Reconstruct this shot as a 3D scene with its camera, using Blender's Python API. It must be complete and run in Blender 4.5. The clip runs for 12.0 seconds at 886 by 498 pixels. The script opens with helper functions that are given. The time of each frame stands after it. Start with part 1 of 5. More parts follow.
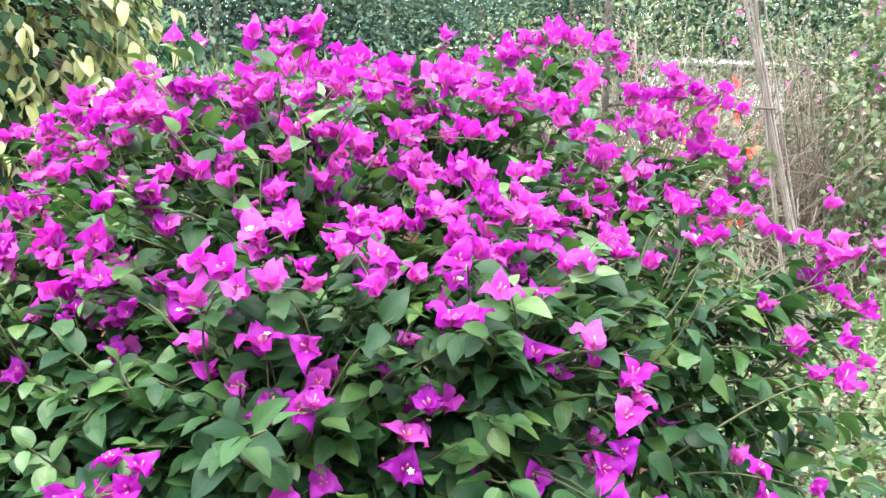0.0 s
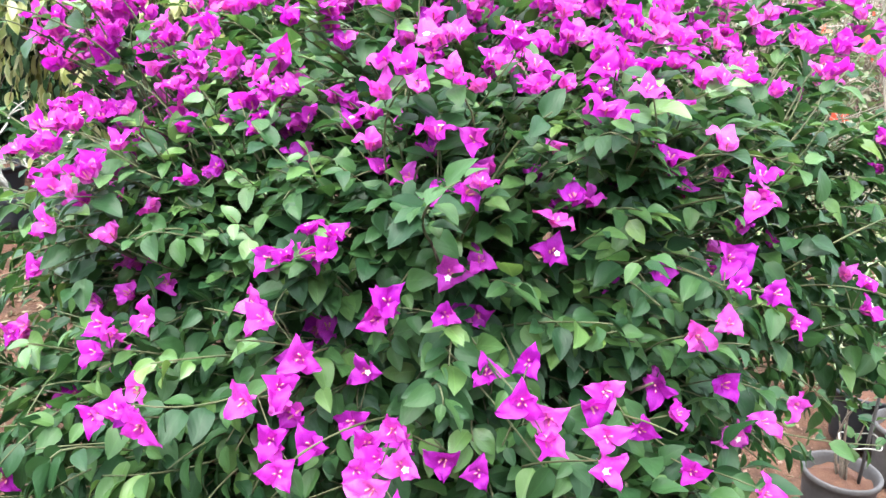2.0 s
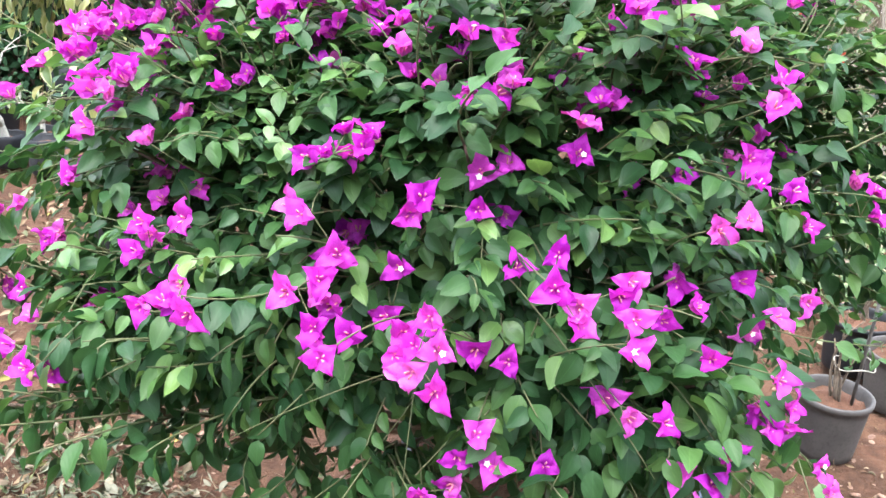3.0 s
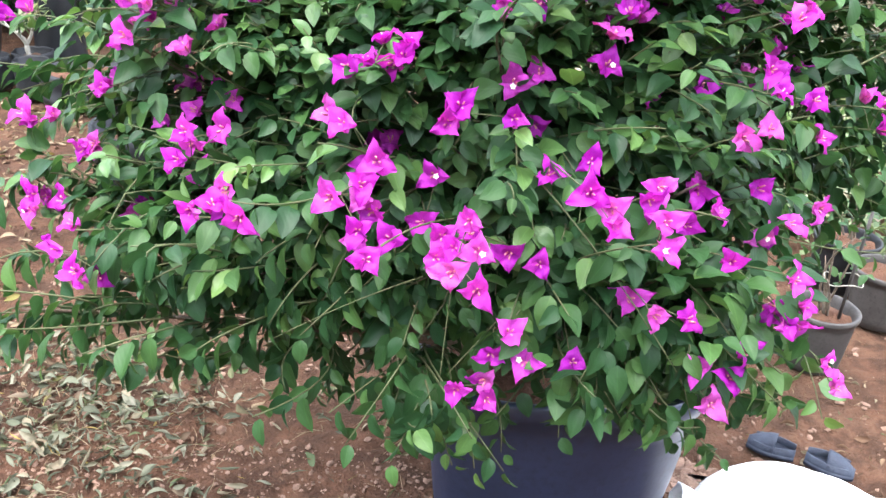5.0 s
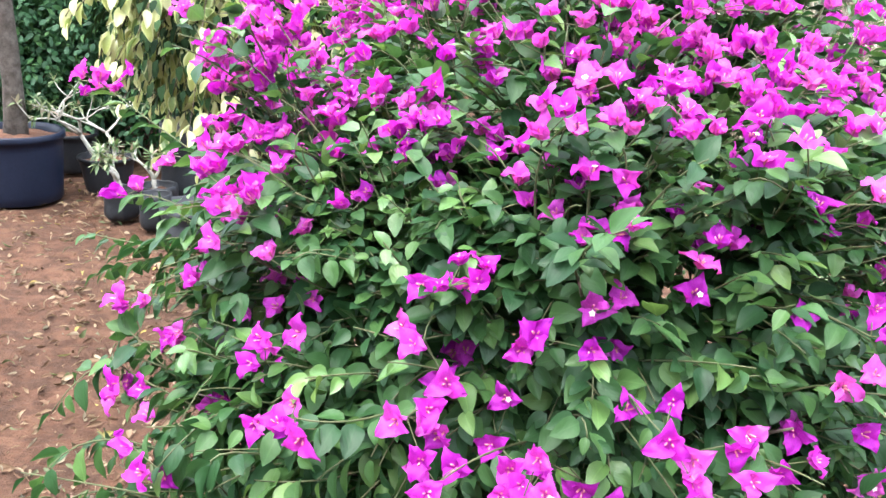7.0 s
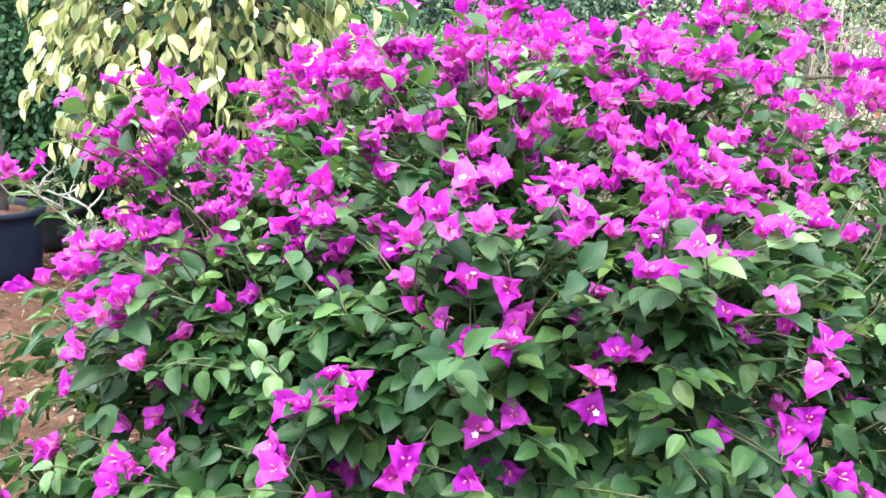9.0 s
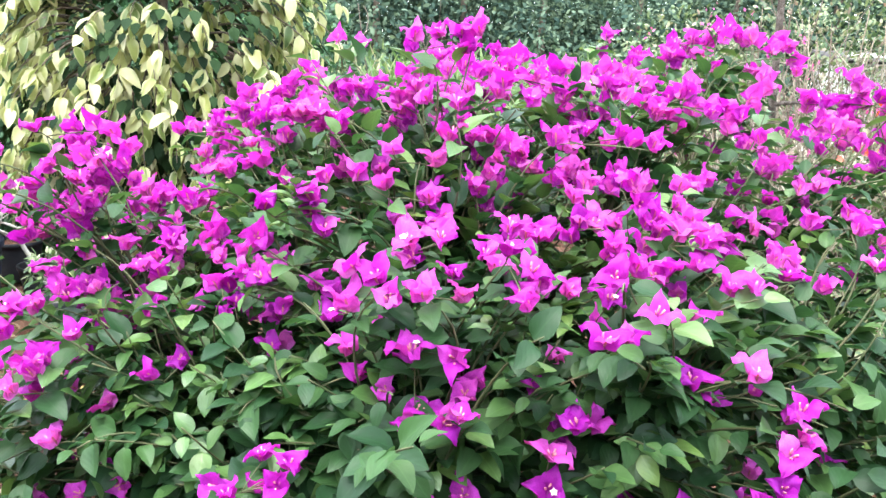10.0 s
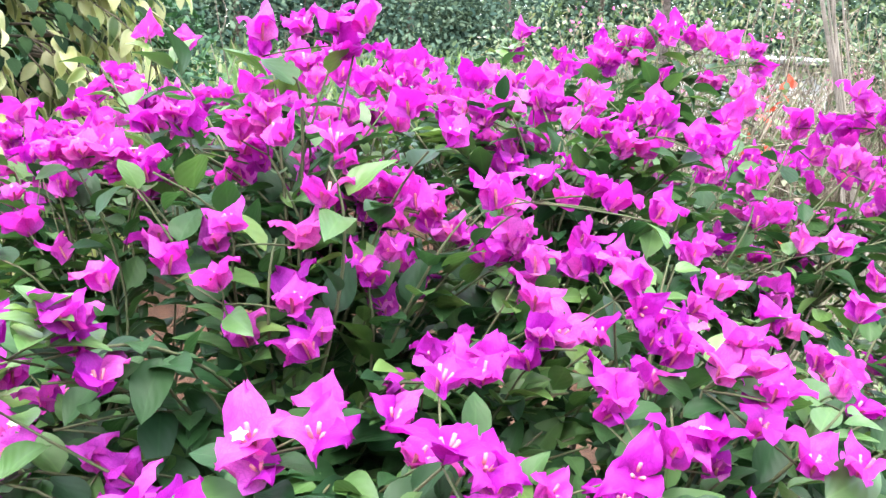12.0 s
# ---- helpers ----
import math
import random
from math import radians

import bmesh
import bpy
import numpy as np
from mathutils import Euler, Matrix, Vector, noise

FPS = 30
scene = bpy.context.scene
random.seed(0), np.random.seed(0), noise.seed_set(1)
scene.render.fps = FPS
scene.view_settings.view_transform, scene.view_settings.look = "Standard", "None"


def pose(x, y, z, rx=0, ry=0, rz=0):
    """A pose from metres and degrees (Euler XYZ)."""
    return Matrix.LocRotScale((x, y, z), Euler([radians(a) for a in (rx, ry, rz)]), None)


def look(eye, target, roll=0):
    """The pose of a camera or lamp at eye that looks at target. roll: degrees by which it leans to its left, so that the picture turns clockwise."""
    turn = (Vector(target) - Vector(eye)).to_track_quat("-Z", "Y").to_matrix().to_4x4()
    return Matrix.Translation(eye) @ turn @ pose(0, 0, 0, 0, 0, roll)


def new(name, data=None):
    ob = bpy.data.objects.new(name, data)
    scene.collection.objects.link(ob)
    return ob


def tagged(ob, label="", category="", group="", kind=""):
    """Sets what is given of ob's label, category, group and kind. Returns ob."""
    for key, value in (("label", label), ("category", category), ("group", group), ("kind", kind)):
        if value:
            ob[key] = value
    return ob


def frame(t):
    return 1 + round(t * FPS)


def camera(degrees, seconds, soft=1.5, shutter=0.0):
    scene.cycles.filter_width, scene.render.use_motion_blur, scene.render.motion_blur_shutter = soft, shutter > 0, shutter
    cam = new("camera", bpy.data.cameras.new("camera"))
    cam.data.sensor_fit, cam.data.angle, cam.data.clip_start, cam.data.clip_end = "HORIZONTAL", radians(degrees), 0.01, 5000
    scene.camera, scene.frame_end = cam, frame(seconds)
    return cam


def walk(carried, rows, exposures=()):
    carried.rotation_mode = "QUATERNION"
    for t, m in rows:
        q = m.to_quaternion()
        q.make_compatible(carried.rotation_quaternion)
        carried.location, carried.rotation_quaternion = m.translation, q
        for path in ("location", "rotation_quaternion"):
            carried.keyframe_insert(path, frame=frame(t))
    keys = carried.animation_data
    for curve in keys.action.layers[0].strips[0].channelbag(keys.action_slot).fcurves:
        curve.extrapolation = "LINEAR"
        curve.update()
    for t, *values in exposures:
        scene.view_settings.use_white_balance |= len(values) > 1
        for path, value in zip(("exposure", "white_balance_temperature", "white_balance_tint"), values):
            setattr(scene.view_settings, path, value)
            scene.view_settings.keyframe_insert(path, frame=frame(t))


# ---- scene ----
cam = camera(55.45, 12.0)
PATH = [
    (0, (-0.0650, 0.0491, 1.6820), (0.0390, 2.0100, 1.3022), 2.10),
    (0.5, (-0.0412, 0.0026, 1.6652), (0.0103, 1.9627, 1.2713), 1.80),
    (0.7, (-0.0356, -0.0043, 1.6545), (-0.0363, 1.9529, 1.2432), 1.58),
    (1, (-0.0352, -0.0167, 1.6248), (-0.1287, 1.9238, 1.1496), 1.07),
    (1.3, (-0.0441, -0.0389, 1.6227), (-0.1488, 1.8952, 1.1242), 1.00),
    (1.5, (-0.0694, -0.0472, 1.6100), (-0.1667, 1.8789, 1.0803), 1.47),
    (2, (-0.1517, -0.1173, 1.5929), (-0.2306, 1.7828, 0.9738), 2.40),
    (2.5, (-0.1715, -0.1545, 1.5643), (-0.2359, 1.7232, 0.8788), 2.56),
    (3, (-0.2023, -0.1802, 1.5394), (-0.2493, 1.6815, 0.8103), 2.78),
    (3.2, (-0.2065, -0.1853, 1.5358), (-0.2384, 1.6688, 0.7866), 2.95),
    (4.8, (-0.2632, -0.2347, 1.5125), (-0.2482, 1.5616, 0.6333), 3.46),
    (5, (-0.2762, -0.2419, 1.5271), (-0.2657, 1.5539, 0.6468), 3.42),
    (5.5, (-0.3186, -0.2562, 1.5580), (-0.3519, 1.5448, 0.6889), 4.25),
    (5.8, (-0.3270, -0.2351, 1.5941), (-0.4675, 1.5969, 0.8043), 3.93),
    (6, (-0.3138, -0.2211, 1.6200), (-0.4962, 1.6378, 0.9049), 3.66),
    (6.2, (-0.2981, -0.2046, 1.6365), (-0.5079, 1.6653, 0.9586), 3.54),
    (6.5, (-0.2778, -0.1821, 1.6417), (-0.5056, 1.6964, 0.9943), 3.54),
    (6.7, (-0.2672, -0.1711, 1.6404), (-0.5054, 1.7091, 1.0014), 3.51),
    (8.3, (-0.1400, -0.0741, 1.6641), (-0.4453, 1.8302, 1.1346), 3.60),
    (8.5, (-0.1259, -0.0612, 1.6698), (-0.4289, 1.8481, 1.1573), 3.45),
    (9, (-0.0995, -0.0257, 1.6736), (-0.3863, 1.8969, 1.2032), 3.25),
    (9.5, (-0.0864, -0.0019, 1.6855), (-0.3488, 1.9329, 1.2523), 3.10),
    (10, (-0.0770, 0.0747, 1.7013), (-0.3123, 2.0168, 1.2853), 2.92),
    (10.5, (-0.1384, 0.2489, 1.6837), (-0.3248, 2.1956, 1.2647), 2.90),
    (10.7, (-0.1777, 0.3238, 1.6870), (-0.3066, 2.2767, 1.2751), 2.96),
    (11, (-0.2161, 0.4047, 1.7033), (-0.2026, 2.3628, 1.2964), 3.39),
    (11.5, (-0.1934, 0.4721, 1.7175), (-0.1407, 2.4300, 1.3126), 3.54),
    (12, (-0.1382, 0.5337, 1.7195), (-0.0721, 2.4903, 1.3106), 3.21),
]
walk(cam, [(t, look(eye, target, roll)) for t, eye, target, roll in PATH],
     [(0, 1.24), (1.0, 1.44), (2.5, 1.58), (3.5, 1.58), (4.8, 1.44), (5.5, 1.50), (6.2, 1.58), (8.5, 1.52), (9.5, 1.40), (12.0, 1.27)])

# ---- light ----
world = bpy.data.worlds.new("sky")
scene.world = world
world.use_nodes = True
wn = world.node_tree
sky = wn.nodes.new("ShaderNodeTexSky")
sky.sky_type, sky.sun_disc = "NISHITA", False
sky.sun_elevation, sky.sun_rotation = radians(76), radians(207)
sky.dust_density, sky.ozone_density, sky.air_density = 2.0, 2.0, 1.0
veil = wn.nodes.new("ShaderNodeHueSaturation")  # thin high cloud whitens the sky
veil.inputs["Saturation"].default_value = 0.45
wn.links.new(sky.outputs[0], veil.inputs["Color"])
wn.links.new(veil.outputs[0], wn.nodes["Background"].inputs[0])
wn.nodes["Background"].inputs[1].default_value = 0.70
sun = new("sun", bpy.data.lights.new("sun", "SUN"))
sun.data.energy, sun.data.angle, sun.data.color = 1.35, radians(60), (1.0, 0.965, 0.93)
sun.matrix_basis = look((-1.0, -2.0, 8.7), (0, 0, 0))


# ---- materials ----
def material(name, rough=0.6, metal=0.0, spec=0.5):
    m = bpy.data.materials.new(name)
    m.use_nodes = True
    b = m.node_tree.nodes["Principled BSDF"]
    b.inputs["Roughness"].default_value = rough
    b.inputs["Metallic"].default_value = metal
    b.inputs["Specular IOR Level"].default_value = spec
    return m, m.node_tree, b


def node(nt, kind, **inputs):
    n = nt.nodes.new(kind)
    for key, value in inputs.items():
        n.inputs[key].default_value = value
    return n


def ramp(nt, source, *stops):
    r = nt.nodes.new("ShaderNodeValToRGB")
    e = r.color_ramp.elements
    while len(e) < len(stops):
        e.new(0.5)
    for k, (at, col) in zip(e, stops):
        k.position, k.color = at, (*col, 1)
    nt.links.new(source, r.inputs[0])
    return r.outputs[0]


def mixed(nt, fac, a, b, kind="MIX"):
    m = nt.nodes.new("ShaderNodeMix")
    m.data_type, m.blend_type = "RGBA", kind
    for sock, val in ((0, fac), (6, a), (7, b)):
        if isinstance(val, bpy.types.NodeSocket):
            nt.links.new(val, m.inputs[sock])
        elif sock:
            m.inputs[sock].default_value = (*val, 1)
        else:
            m.inputs[0].default_value = val
    return m.outputs[2]


def grain(nt, scale, detail=4.0, rough=0.6, coords="Object"):
    tc = nt.nodes.new("ShaderNodeTexCoord")
    n = node(nt, "ShaderNodeTexNoise", Scale=scale, Detail=detail, Roughness=rough)
    nt.links.new(tc.outputs[coords], n.inputs["Vector"])
    return n.outputs["Fac"]


def bumped(nt, b, height, strength, distance):
    k = node(nt, "ShaderNodeBump", Strength=strength, Distance=distance)
    nt.links.new(height, k.inputs["Height"])
    nt.links.new(k.outputs[0], b.inputs["Normal"])


def chance(nt, single):
    """A random number for each piece: by object, or by island in a joined mesh."""
    if single:
        return nt.nodes.new("ShaderNodeObjectInfo").outputs["Random"]
    return nt.nodes.new("ShaderNodeNewGeometry").outputs["Random Per Island"]


def leafy(name, stops, single=False, rough=0.42, through_light=0.25, rib=0.35, edge=None, spec=0.5, veins=0.0):
    """Leaf or petal skin: colours by chance, a paler midrib along the leaf, light passing through."""
    m, nt, b = material(name, rough, 0.0, spec)
    col = ramp(nt, chance(nt, single), *stops)
    uv = nt.nodes.new("ShaderNodeUVMap")
    sep = nt.nodes.new("ShaderNodeSeparateXYZ")
    nt.links.new(uv.outputs[0], sep.inputs[0])
    off = node(nt, "ShaderNodeMath")
    off.operation = "ABSOLUTE"
    sub = node(nt, "ShaderNodeMath")
    sub.operation = "SUBTRACT"
    sub.inputs[1].default_value = 0.5
    nt.links.new(sep.outputs[0], sub.inputs[0])
    nt.links.new(sub.outputs[0], off.inputs[0])
    if rib:
        line = ramp(nt, off.outputs[0], (0.0, (rib,) * 3), (0.05, (0.0,) * 3))
        light = mixed(nt, 1.0, col, (1.7, 1.6, 1.6), "MULTIPLY")
        col = mixed(nt, line, col, light)
        wave = node(nt, "ShaderNodeTexWave", Scale=2.6, Distortion=1.5)
        nt.links.new(uv.outputs[0], wave.inputs["Vector"])
        wave.bands_direction = "DIAGONAL"
        bumped(nt, b, wave.outputs["Fac"], 0.10, 0.002)
    if veins:
        net = node(nt, "ShaderNodeTexVoronoi", Scale=11.0)
        net.feature = "DISTANCE_TO_EDGE"
        nt.links.new(uv.outputs[0], net.inputs["Vector"])
        web = ramp(nt, net.outputs["Distance"], (0.0, (1.0,) * 3), (0.10, (0.0,) * 3))
        col = mixed(nt, mixed(nt, 1.0, web, (veins,) * 3, "MULTIPLY"), col, mixed(nt, 1.0, col, (0.72, 0.6, 0.72), "MULTIPLY"))
        heart = ramp(nt, sep.outputs[1], (0.0, (0.5,) * 3), (0.35, (0.0,) * 3))
        col = mixed(nt, heart, col, mixed(nt, 1.0, col, (1.15, 2.6, 1.1), "MULTIPLY"))
        bumped(nt, b, net.outputs["Distance"], 0.35, 0.0025)
    blot = grain(nt, 55.0, 3.0)
    col = mixed(nt, ramp(nt, blot, (0.35, (0.0,) * 3), (0.75, (0.35,) * 3)), col, mixed(nt, 1.0, col, (0.62, 0.7, 0.6), "MULTIPLY"))
    if edge:
        rim = ramp(nt, off.outputs[0], (edge[0], (0.0,) * 3), (edge[1], (1.0,) * 3))
        col = mixed(nt, rim, col, edge[2])
    nt.links.new(col, b.inputs["Base Color"])
    if through_light:
        tr = nt.nodes.new("ShaderNodeBsdfTranslucent")
        nt.links.new(mixed(nt, 1.0, col, (1.15, 1.1, 0.8) if not edge else (1.0, 1.0, 0.9), "MULTIPLY"), tr.inputs[0])
        mx = node(nt, "ShaderNodeMixShader", Fac=through_light)
        nt.links.new(b.outputs[0], mx.inputs[1])
        nt.links.new(tr.outputs[0], mx.inputs[2])
        nt.links.new(mx.outputs[0], nt.nodes["Material Output"].inputs[0])
    return m


def dull(name, a, b_col, scale, rough=0.8, bump=0.3, depth=0.01, spec=0.3, coords="Object"):
    m, nt, b = material(name, rough, 0.0, spec)
    big = grain(nt, scale, 5.0, 0.6, coords)
    fine = grain(nt, scale * 9, 3.0, 0.6, coords)
    col = ramp(nt, big, (0.3, a), (0.7, b_col))
    dark = tuple(0.55 * v for v in a)
    col = mixed(nt, ramp(nt, fine, (0.5, (0.0,) * 3), (0.72, (0.6,) * 3)), col, dark)
    nt.links.new(col, b.inputs["Base Color"])
    bumped(nt, b, fine, bump, depth)
    return m


GREENS = ((0.0, (0.016, 0.052, 0.020)), (0.35, (0.026, 0.074, 0.025)), (0.7, (0.041, 0.102, 0.031)), (0.92, (0.064, 0.138, 0.039)), (1.0, (0.090, 0.172, 0.046)))
YOUNG = ((0.0, (0.055, 0.125, 0.034)), (0.6, (0.080, 0.165, 0.042)), (1.0, (0.125, 0.215, 0.050)))
BRACT = ((0.0, (0.42, 0.009, 0.46)), (0.4, (0.57, 0.030, 0.54)), (0.8, (0.68, 0.080, 0.62)), (0.93, (0.73, 0.140, 0.66)), (1.0, (0.58, 0.07, 0.47)))
M_LEAF = leafy("bougainvillea_leaf", GREENS, True, 0.44, 0.38, spec=0.26)
M_LEAVES = leafy("bougainvillea_leaves", GREENS, False, 0.44, 0.38, spec=0.26)
M_YOUNG = leafy("young_leaf", YOUNG, rough=0.4)
M_BRACT = leafy("bract", BRACT, True, 0.55, 0.50, 0.0, spec=0.4, veins=0.7)
M_BRACTS = leafy("bracts", BRACT, False, 0.55, 0.50, 0.0, spec=0.4, veins=0.7)
M_TUBE = dull("flower_tube", (0.50, 0.09, 0.22), (0.66, 0.30, 0.27), 60, 0.6, 0.1, 0.001)
M_STAR = dull("white_flower", (0.66, 0.63, 0.50), (0.76, 0.74, 0.62), 60, 0.6, 0.1, 0.001)
M_TWIG = dull("green_twig", (0.05, 0.075, 0.028), (0.10, 0.095, 0.045), 40, 0.7, 0.3, 0.002)
M_PALETWIG = dull("pale_twig", (0.17, 0.17, 0.08), (0.28, 0.26, 0.15), 40, 0.7, 0.3, 0.002)
M_WOOD = dull("grey_bark", (0.10, 0.075, 0.055), (0.20, 0.16, 0.12), 14, 0.9, 0.6, 0.01)
M_BARK = dull("rough_bark", (0.060, 0.047, 0.037), (0.19, 0.16, 0.135), 22, 0.95, 1.0, 0.04)
M_PALE = dull("pale_stem", (0.26, 0.25, 0.21), (0.42, 0.40, 0.34), 20, 0.8, 0.3, 0.005)
M_BAMBOO = dull("weathered_cane", (0.17, 0.145, 0.115), (0.32, 0.275, 0.225), 9, 0.8, 0.3, 0.004)
M_BLACK = dull("black_plastic", (0.006, 0.007, 0.009), (0.016, 0.017, 0.020), 9, 0.5, 0.2, 0.003, 0.3)
M_BLUEBLACK = dull("blue_black_plastic", (0.003, 0.006, 0.016), (0.008, 0.012, 0.026), 7, 0.46, 0.12, 0.003, 0.25)
M_SLATE = dull("slate_plastic", (0.010, 0.016, 0.037), (0.019, 0.028, 0.060), 6, 0.40, 0.15, 0.003, 0.5)
M_GREYPOT = dull("grey_plastic", (0.034, 0.031, 0.029), (0.062, 0.056, 0.052), 12, 0.6, 0.2, 0.003, 0.4)
M_SOIL = dull("pot_soil", (0.095, 0.042, 0.025), (0.17, 0.085, 0.05), 26, 0.95, 0.8, 0.02)
M_WHITE = dull("white_sack", (0.80, 0.80, 0.80), (0.88, 0.88, 0.87), 16, 0.7, 0.3, 0.006)
M_SHOE = dull("dark_blue_rubber", (0.016, 0.021, 0.036), (0.036, 0.045, 0.066), 25, 0.6, 0.3, 0.004)
M_STONE = dull("stone", (0.13, 0.078, 0.055), (0.26, 0.165, 0.12), 22, 0.9, 0.5, 0.008)
M_WALL = dull("pale_plaster", (0.45, 0.44, 0.42), (0.60, 0.59, 0.56), 2, 0.9, 0.2, 0.01)
CREAM = ((0.0, (0.07, 0.13, 0.035)), (0.22, (0.22, 0.28, 0.07)), (0.5, (0.42, 0.44, 0.15)), (0.8, (0.54, 0.54, 0.26)), (1.0, (0.66, 0.64, 0.40)))
EDGE = (0.30, 0.50, (0.50, 0.51, 0.25))
M_CREAM = leafy("variegated_leaf", CREAM, False, 0.42, 0.3, 0.0, EDGE)
# fig leaf with the crown's inner shade put into its colour
M_FIGSHADE = leafy("fig_leaf_painted_shade", ((0.0, (0.006, 0.018, 0.007)), (1.0, (0.022, 0.050, 0.016))), False, 0.7, 0.1, 0.2, spec=0.1)
M_HEDGE = leafy("hedge_leaf", ((0.0, (0.018, 0.06, 0.025)), (0.7, (0.035, 0.10, 0.04)), (1.0, (0.07, 0.16, 0.05))), False, 0.55, 0.2, 0.0, spec=0.3)
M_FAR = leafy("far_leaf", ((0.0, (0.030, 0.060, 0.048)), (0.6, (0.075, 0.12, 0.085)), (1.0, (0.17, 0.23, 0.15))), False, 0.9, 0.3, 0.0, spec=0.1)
M_WEED = leafy("weed_leaf", ((0.0, (0.030, 0.066, 0.026)), (0.4, (0.085, 0.140, 0.052)), (0.8, (0.20, 0.24, 0.12)), (0.93, (0.28, 0.26, 0.18)), (1.0, (0.22, 0.14, 0.11))), False, 0.55, 0.3, 0.0)
M_DRY = leafy("dry_stem", ((0.0, (0.13, 0.10, 0.07)), (0.6, (0.22, 0.18, 0.13)), (1.0, (0.36, 0.32, 0.26))), False, 0.8, 0.1, 0.0)
M_GRASS = leafy("grass_blade", ((0.0, (0.09, 0.17, 0.05)), (0.75, (0.17, 0.25, 0.09)), (1.0, (0.36, 0.34, 0.20))), False, 0.6, 0.3, 0.0)
M_PINK = leafy("pink_bract_far", ((0.0, (0.55, 0.05, 0.28)), (1.0, (0.70, 0.16, 0.42))), False, 0.6, 0.3, 0.0)
M_RED = leafy("red_petal", ((0.0, (0.60, 0.05, 0.03)), (1.0, (0.75, 0.14, 0.08))), False, 0.6, 0.3, 0.0)
M_PALEFLOWER = leafy("pale_petal", ((0.0, (0.62, 0.60, 0.45)), (1.0, (0.78, 0.74, 0.66))), False, 0.6, 0.3, 0.0)
M_LITTER = leafy("dry_leaf", ((0.0, (0.070, 0.037, 0.021)), (0.3, (0.131, 0.078, 0.048)), (0.55, (0.221, 0.156, 0.098)), (0.75, (0.246, 0.193, 0.131)), (0.88, (0.123, 0.107, 0.070)), (0.95, (0.074, 0.098, 0.041)), (1.0, (0.328, 0.230, 0.066))), False, 0.85, 0.1, 0.15, spec=0.2)
M_SILVER = leafy("withered_leaf", ((0.0, (0.049, 0.051, 0.034)), (0.3, (0.102, 0.111, 0.074)), (0.5, (0.164, 0.160, 0.119)), (0.62, (0.205, 0.176, 0.123)), (0.8, (0.090, 0.057, 0.037)), (0.92, (0.070, 0.094, 0.045)), (0.985, (0.131, 0.131, 0.066)), (1.0, (0.279, 0.197, 0.057))), False, 0.8, 0.1, 0.15, spec=0.2)


def earth():
    m, nt, b = material("red_earth", 0.95, 0.0, 0.15)
    big, mid, fine = grain(nt, 1.3, 5.0), grain(nt, 11.0, 6.0), grain(nt, 90.0, 4.0)
    col = ramp(nt, big, (0.3, (0.084, 0.04, 0.024)), (0.5, (0.116, 0.058, 0.035)), (0.72, (0.148, 0.082, 0.051)))
    col = mixed(nt, ramp(nt, mid, (0.44, (0.0,) * 3), (0.60, (0.8,) * 3)), col, (0.05, 0.025, 0.015))
    col = mixed(nt, ramp(nt, fine, (0.58, (0.0,) * 3), (0.75, (0.5,) * 3)), col, (0.2, 0.124, 0.08))
    damp = grain(nt, 3.7, 6.0, 0.7)
    col = mixed(nt, ramp(nt, damp, (0.45, (0.0,) * 3), (0.62, (0.65,) * 3)), col, (0.056, 0.032, 0.021))
    nt.links.new(col, b.inputs["Base Color"])
    add = node(nt, "ShaderNodeMath")
    nt.links.new(mid, add.inputs[0])
    nt.links.new(fine, add.inputs[1])
    bumped(nt, b, add.outputs[0], 0.9, 0.035)
    return m


M_EARTH = earth()


# ---- geometry helpers ----
UP = np.array((0.0, 0.0, 1.0))
rng = np.random.default_rng(7)


def unit(v):
    v = np.asarray(v, float)
    return v / np.maximum(np.linalg.norm(v, axis=-1, keepdims=True), 1e-9)


def place_of(parent):
    return Matrix.Translation(-Vector(parent.location)) if parent and parent.parent is None else Matrix()


def mesh_object(name, verts, faces, mats, parent=None, uvs=None, slots=None, smooth=True):
    me = bpy.data.meshes.new(name)
    me.from_pydata(np.asarray(verts).tolist(), [], [list(f) for f in faces])
    for m in mats if isinstance(mats, (list, tuple)) else [mats]:
        me.materials.append(m)
    if uvs is not None:
        idx = np.empty(len(me.loops), np.int32)
        me.loops.foreach_get("vertex_index", idx)
        me.uv_layers.new(name="UVMap").data.foreach_set("uv", np.asarray(uvs, np.float32)[idx].ravel())
    if slots is not None:
        me.polygons.foreach_set("material_index", np.asarray(slots, np.int32))
    if smooth:
        me.polygons.foreach_set("use_smooth", np.ones(len(me.polygons), bool))
    me.update()
    ob = new(name, me)
    if parent is not None:
        ob.parent = parent
        ob.matrix_parent_inverse = place_of(parent)
    return ob


def part(name, bm, mat, parent, label=""):
    """Links a bmesh as one mesh under a thing or a part."""
    me = bpy.data.meshes.new(name)
    bm.to_mesh(me)
    bm.free()
    for m in mat if isinstance(mat, (list, tuple)) else [mat]:
        me.materials.append(m)
    me.polygons.foreach_set("use_smooth", np.ones(len(me.polygons), bool))
    ob = new(name, me)
    ob.parent = parent
    ob.matrix_parent_inverse = place_of(parent)
    return tagged(ob, label)


def thing(name, at, label, category, group=""):
    ob = new(name)
    ob.location = at
    ob.empty_display_size = 0.1
    return tagged(ob, label, category, group)


def frames_of(d, n):
    """Rotations whose y axis is d and whose z axis leans to n."""
    y = unit(d)
    x = unit(np.cross(y, n))
    z = np.cross(x, y)
    return np.stack((x, y, z), axis=-1)


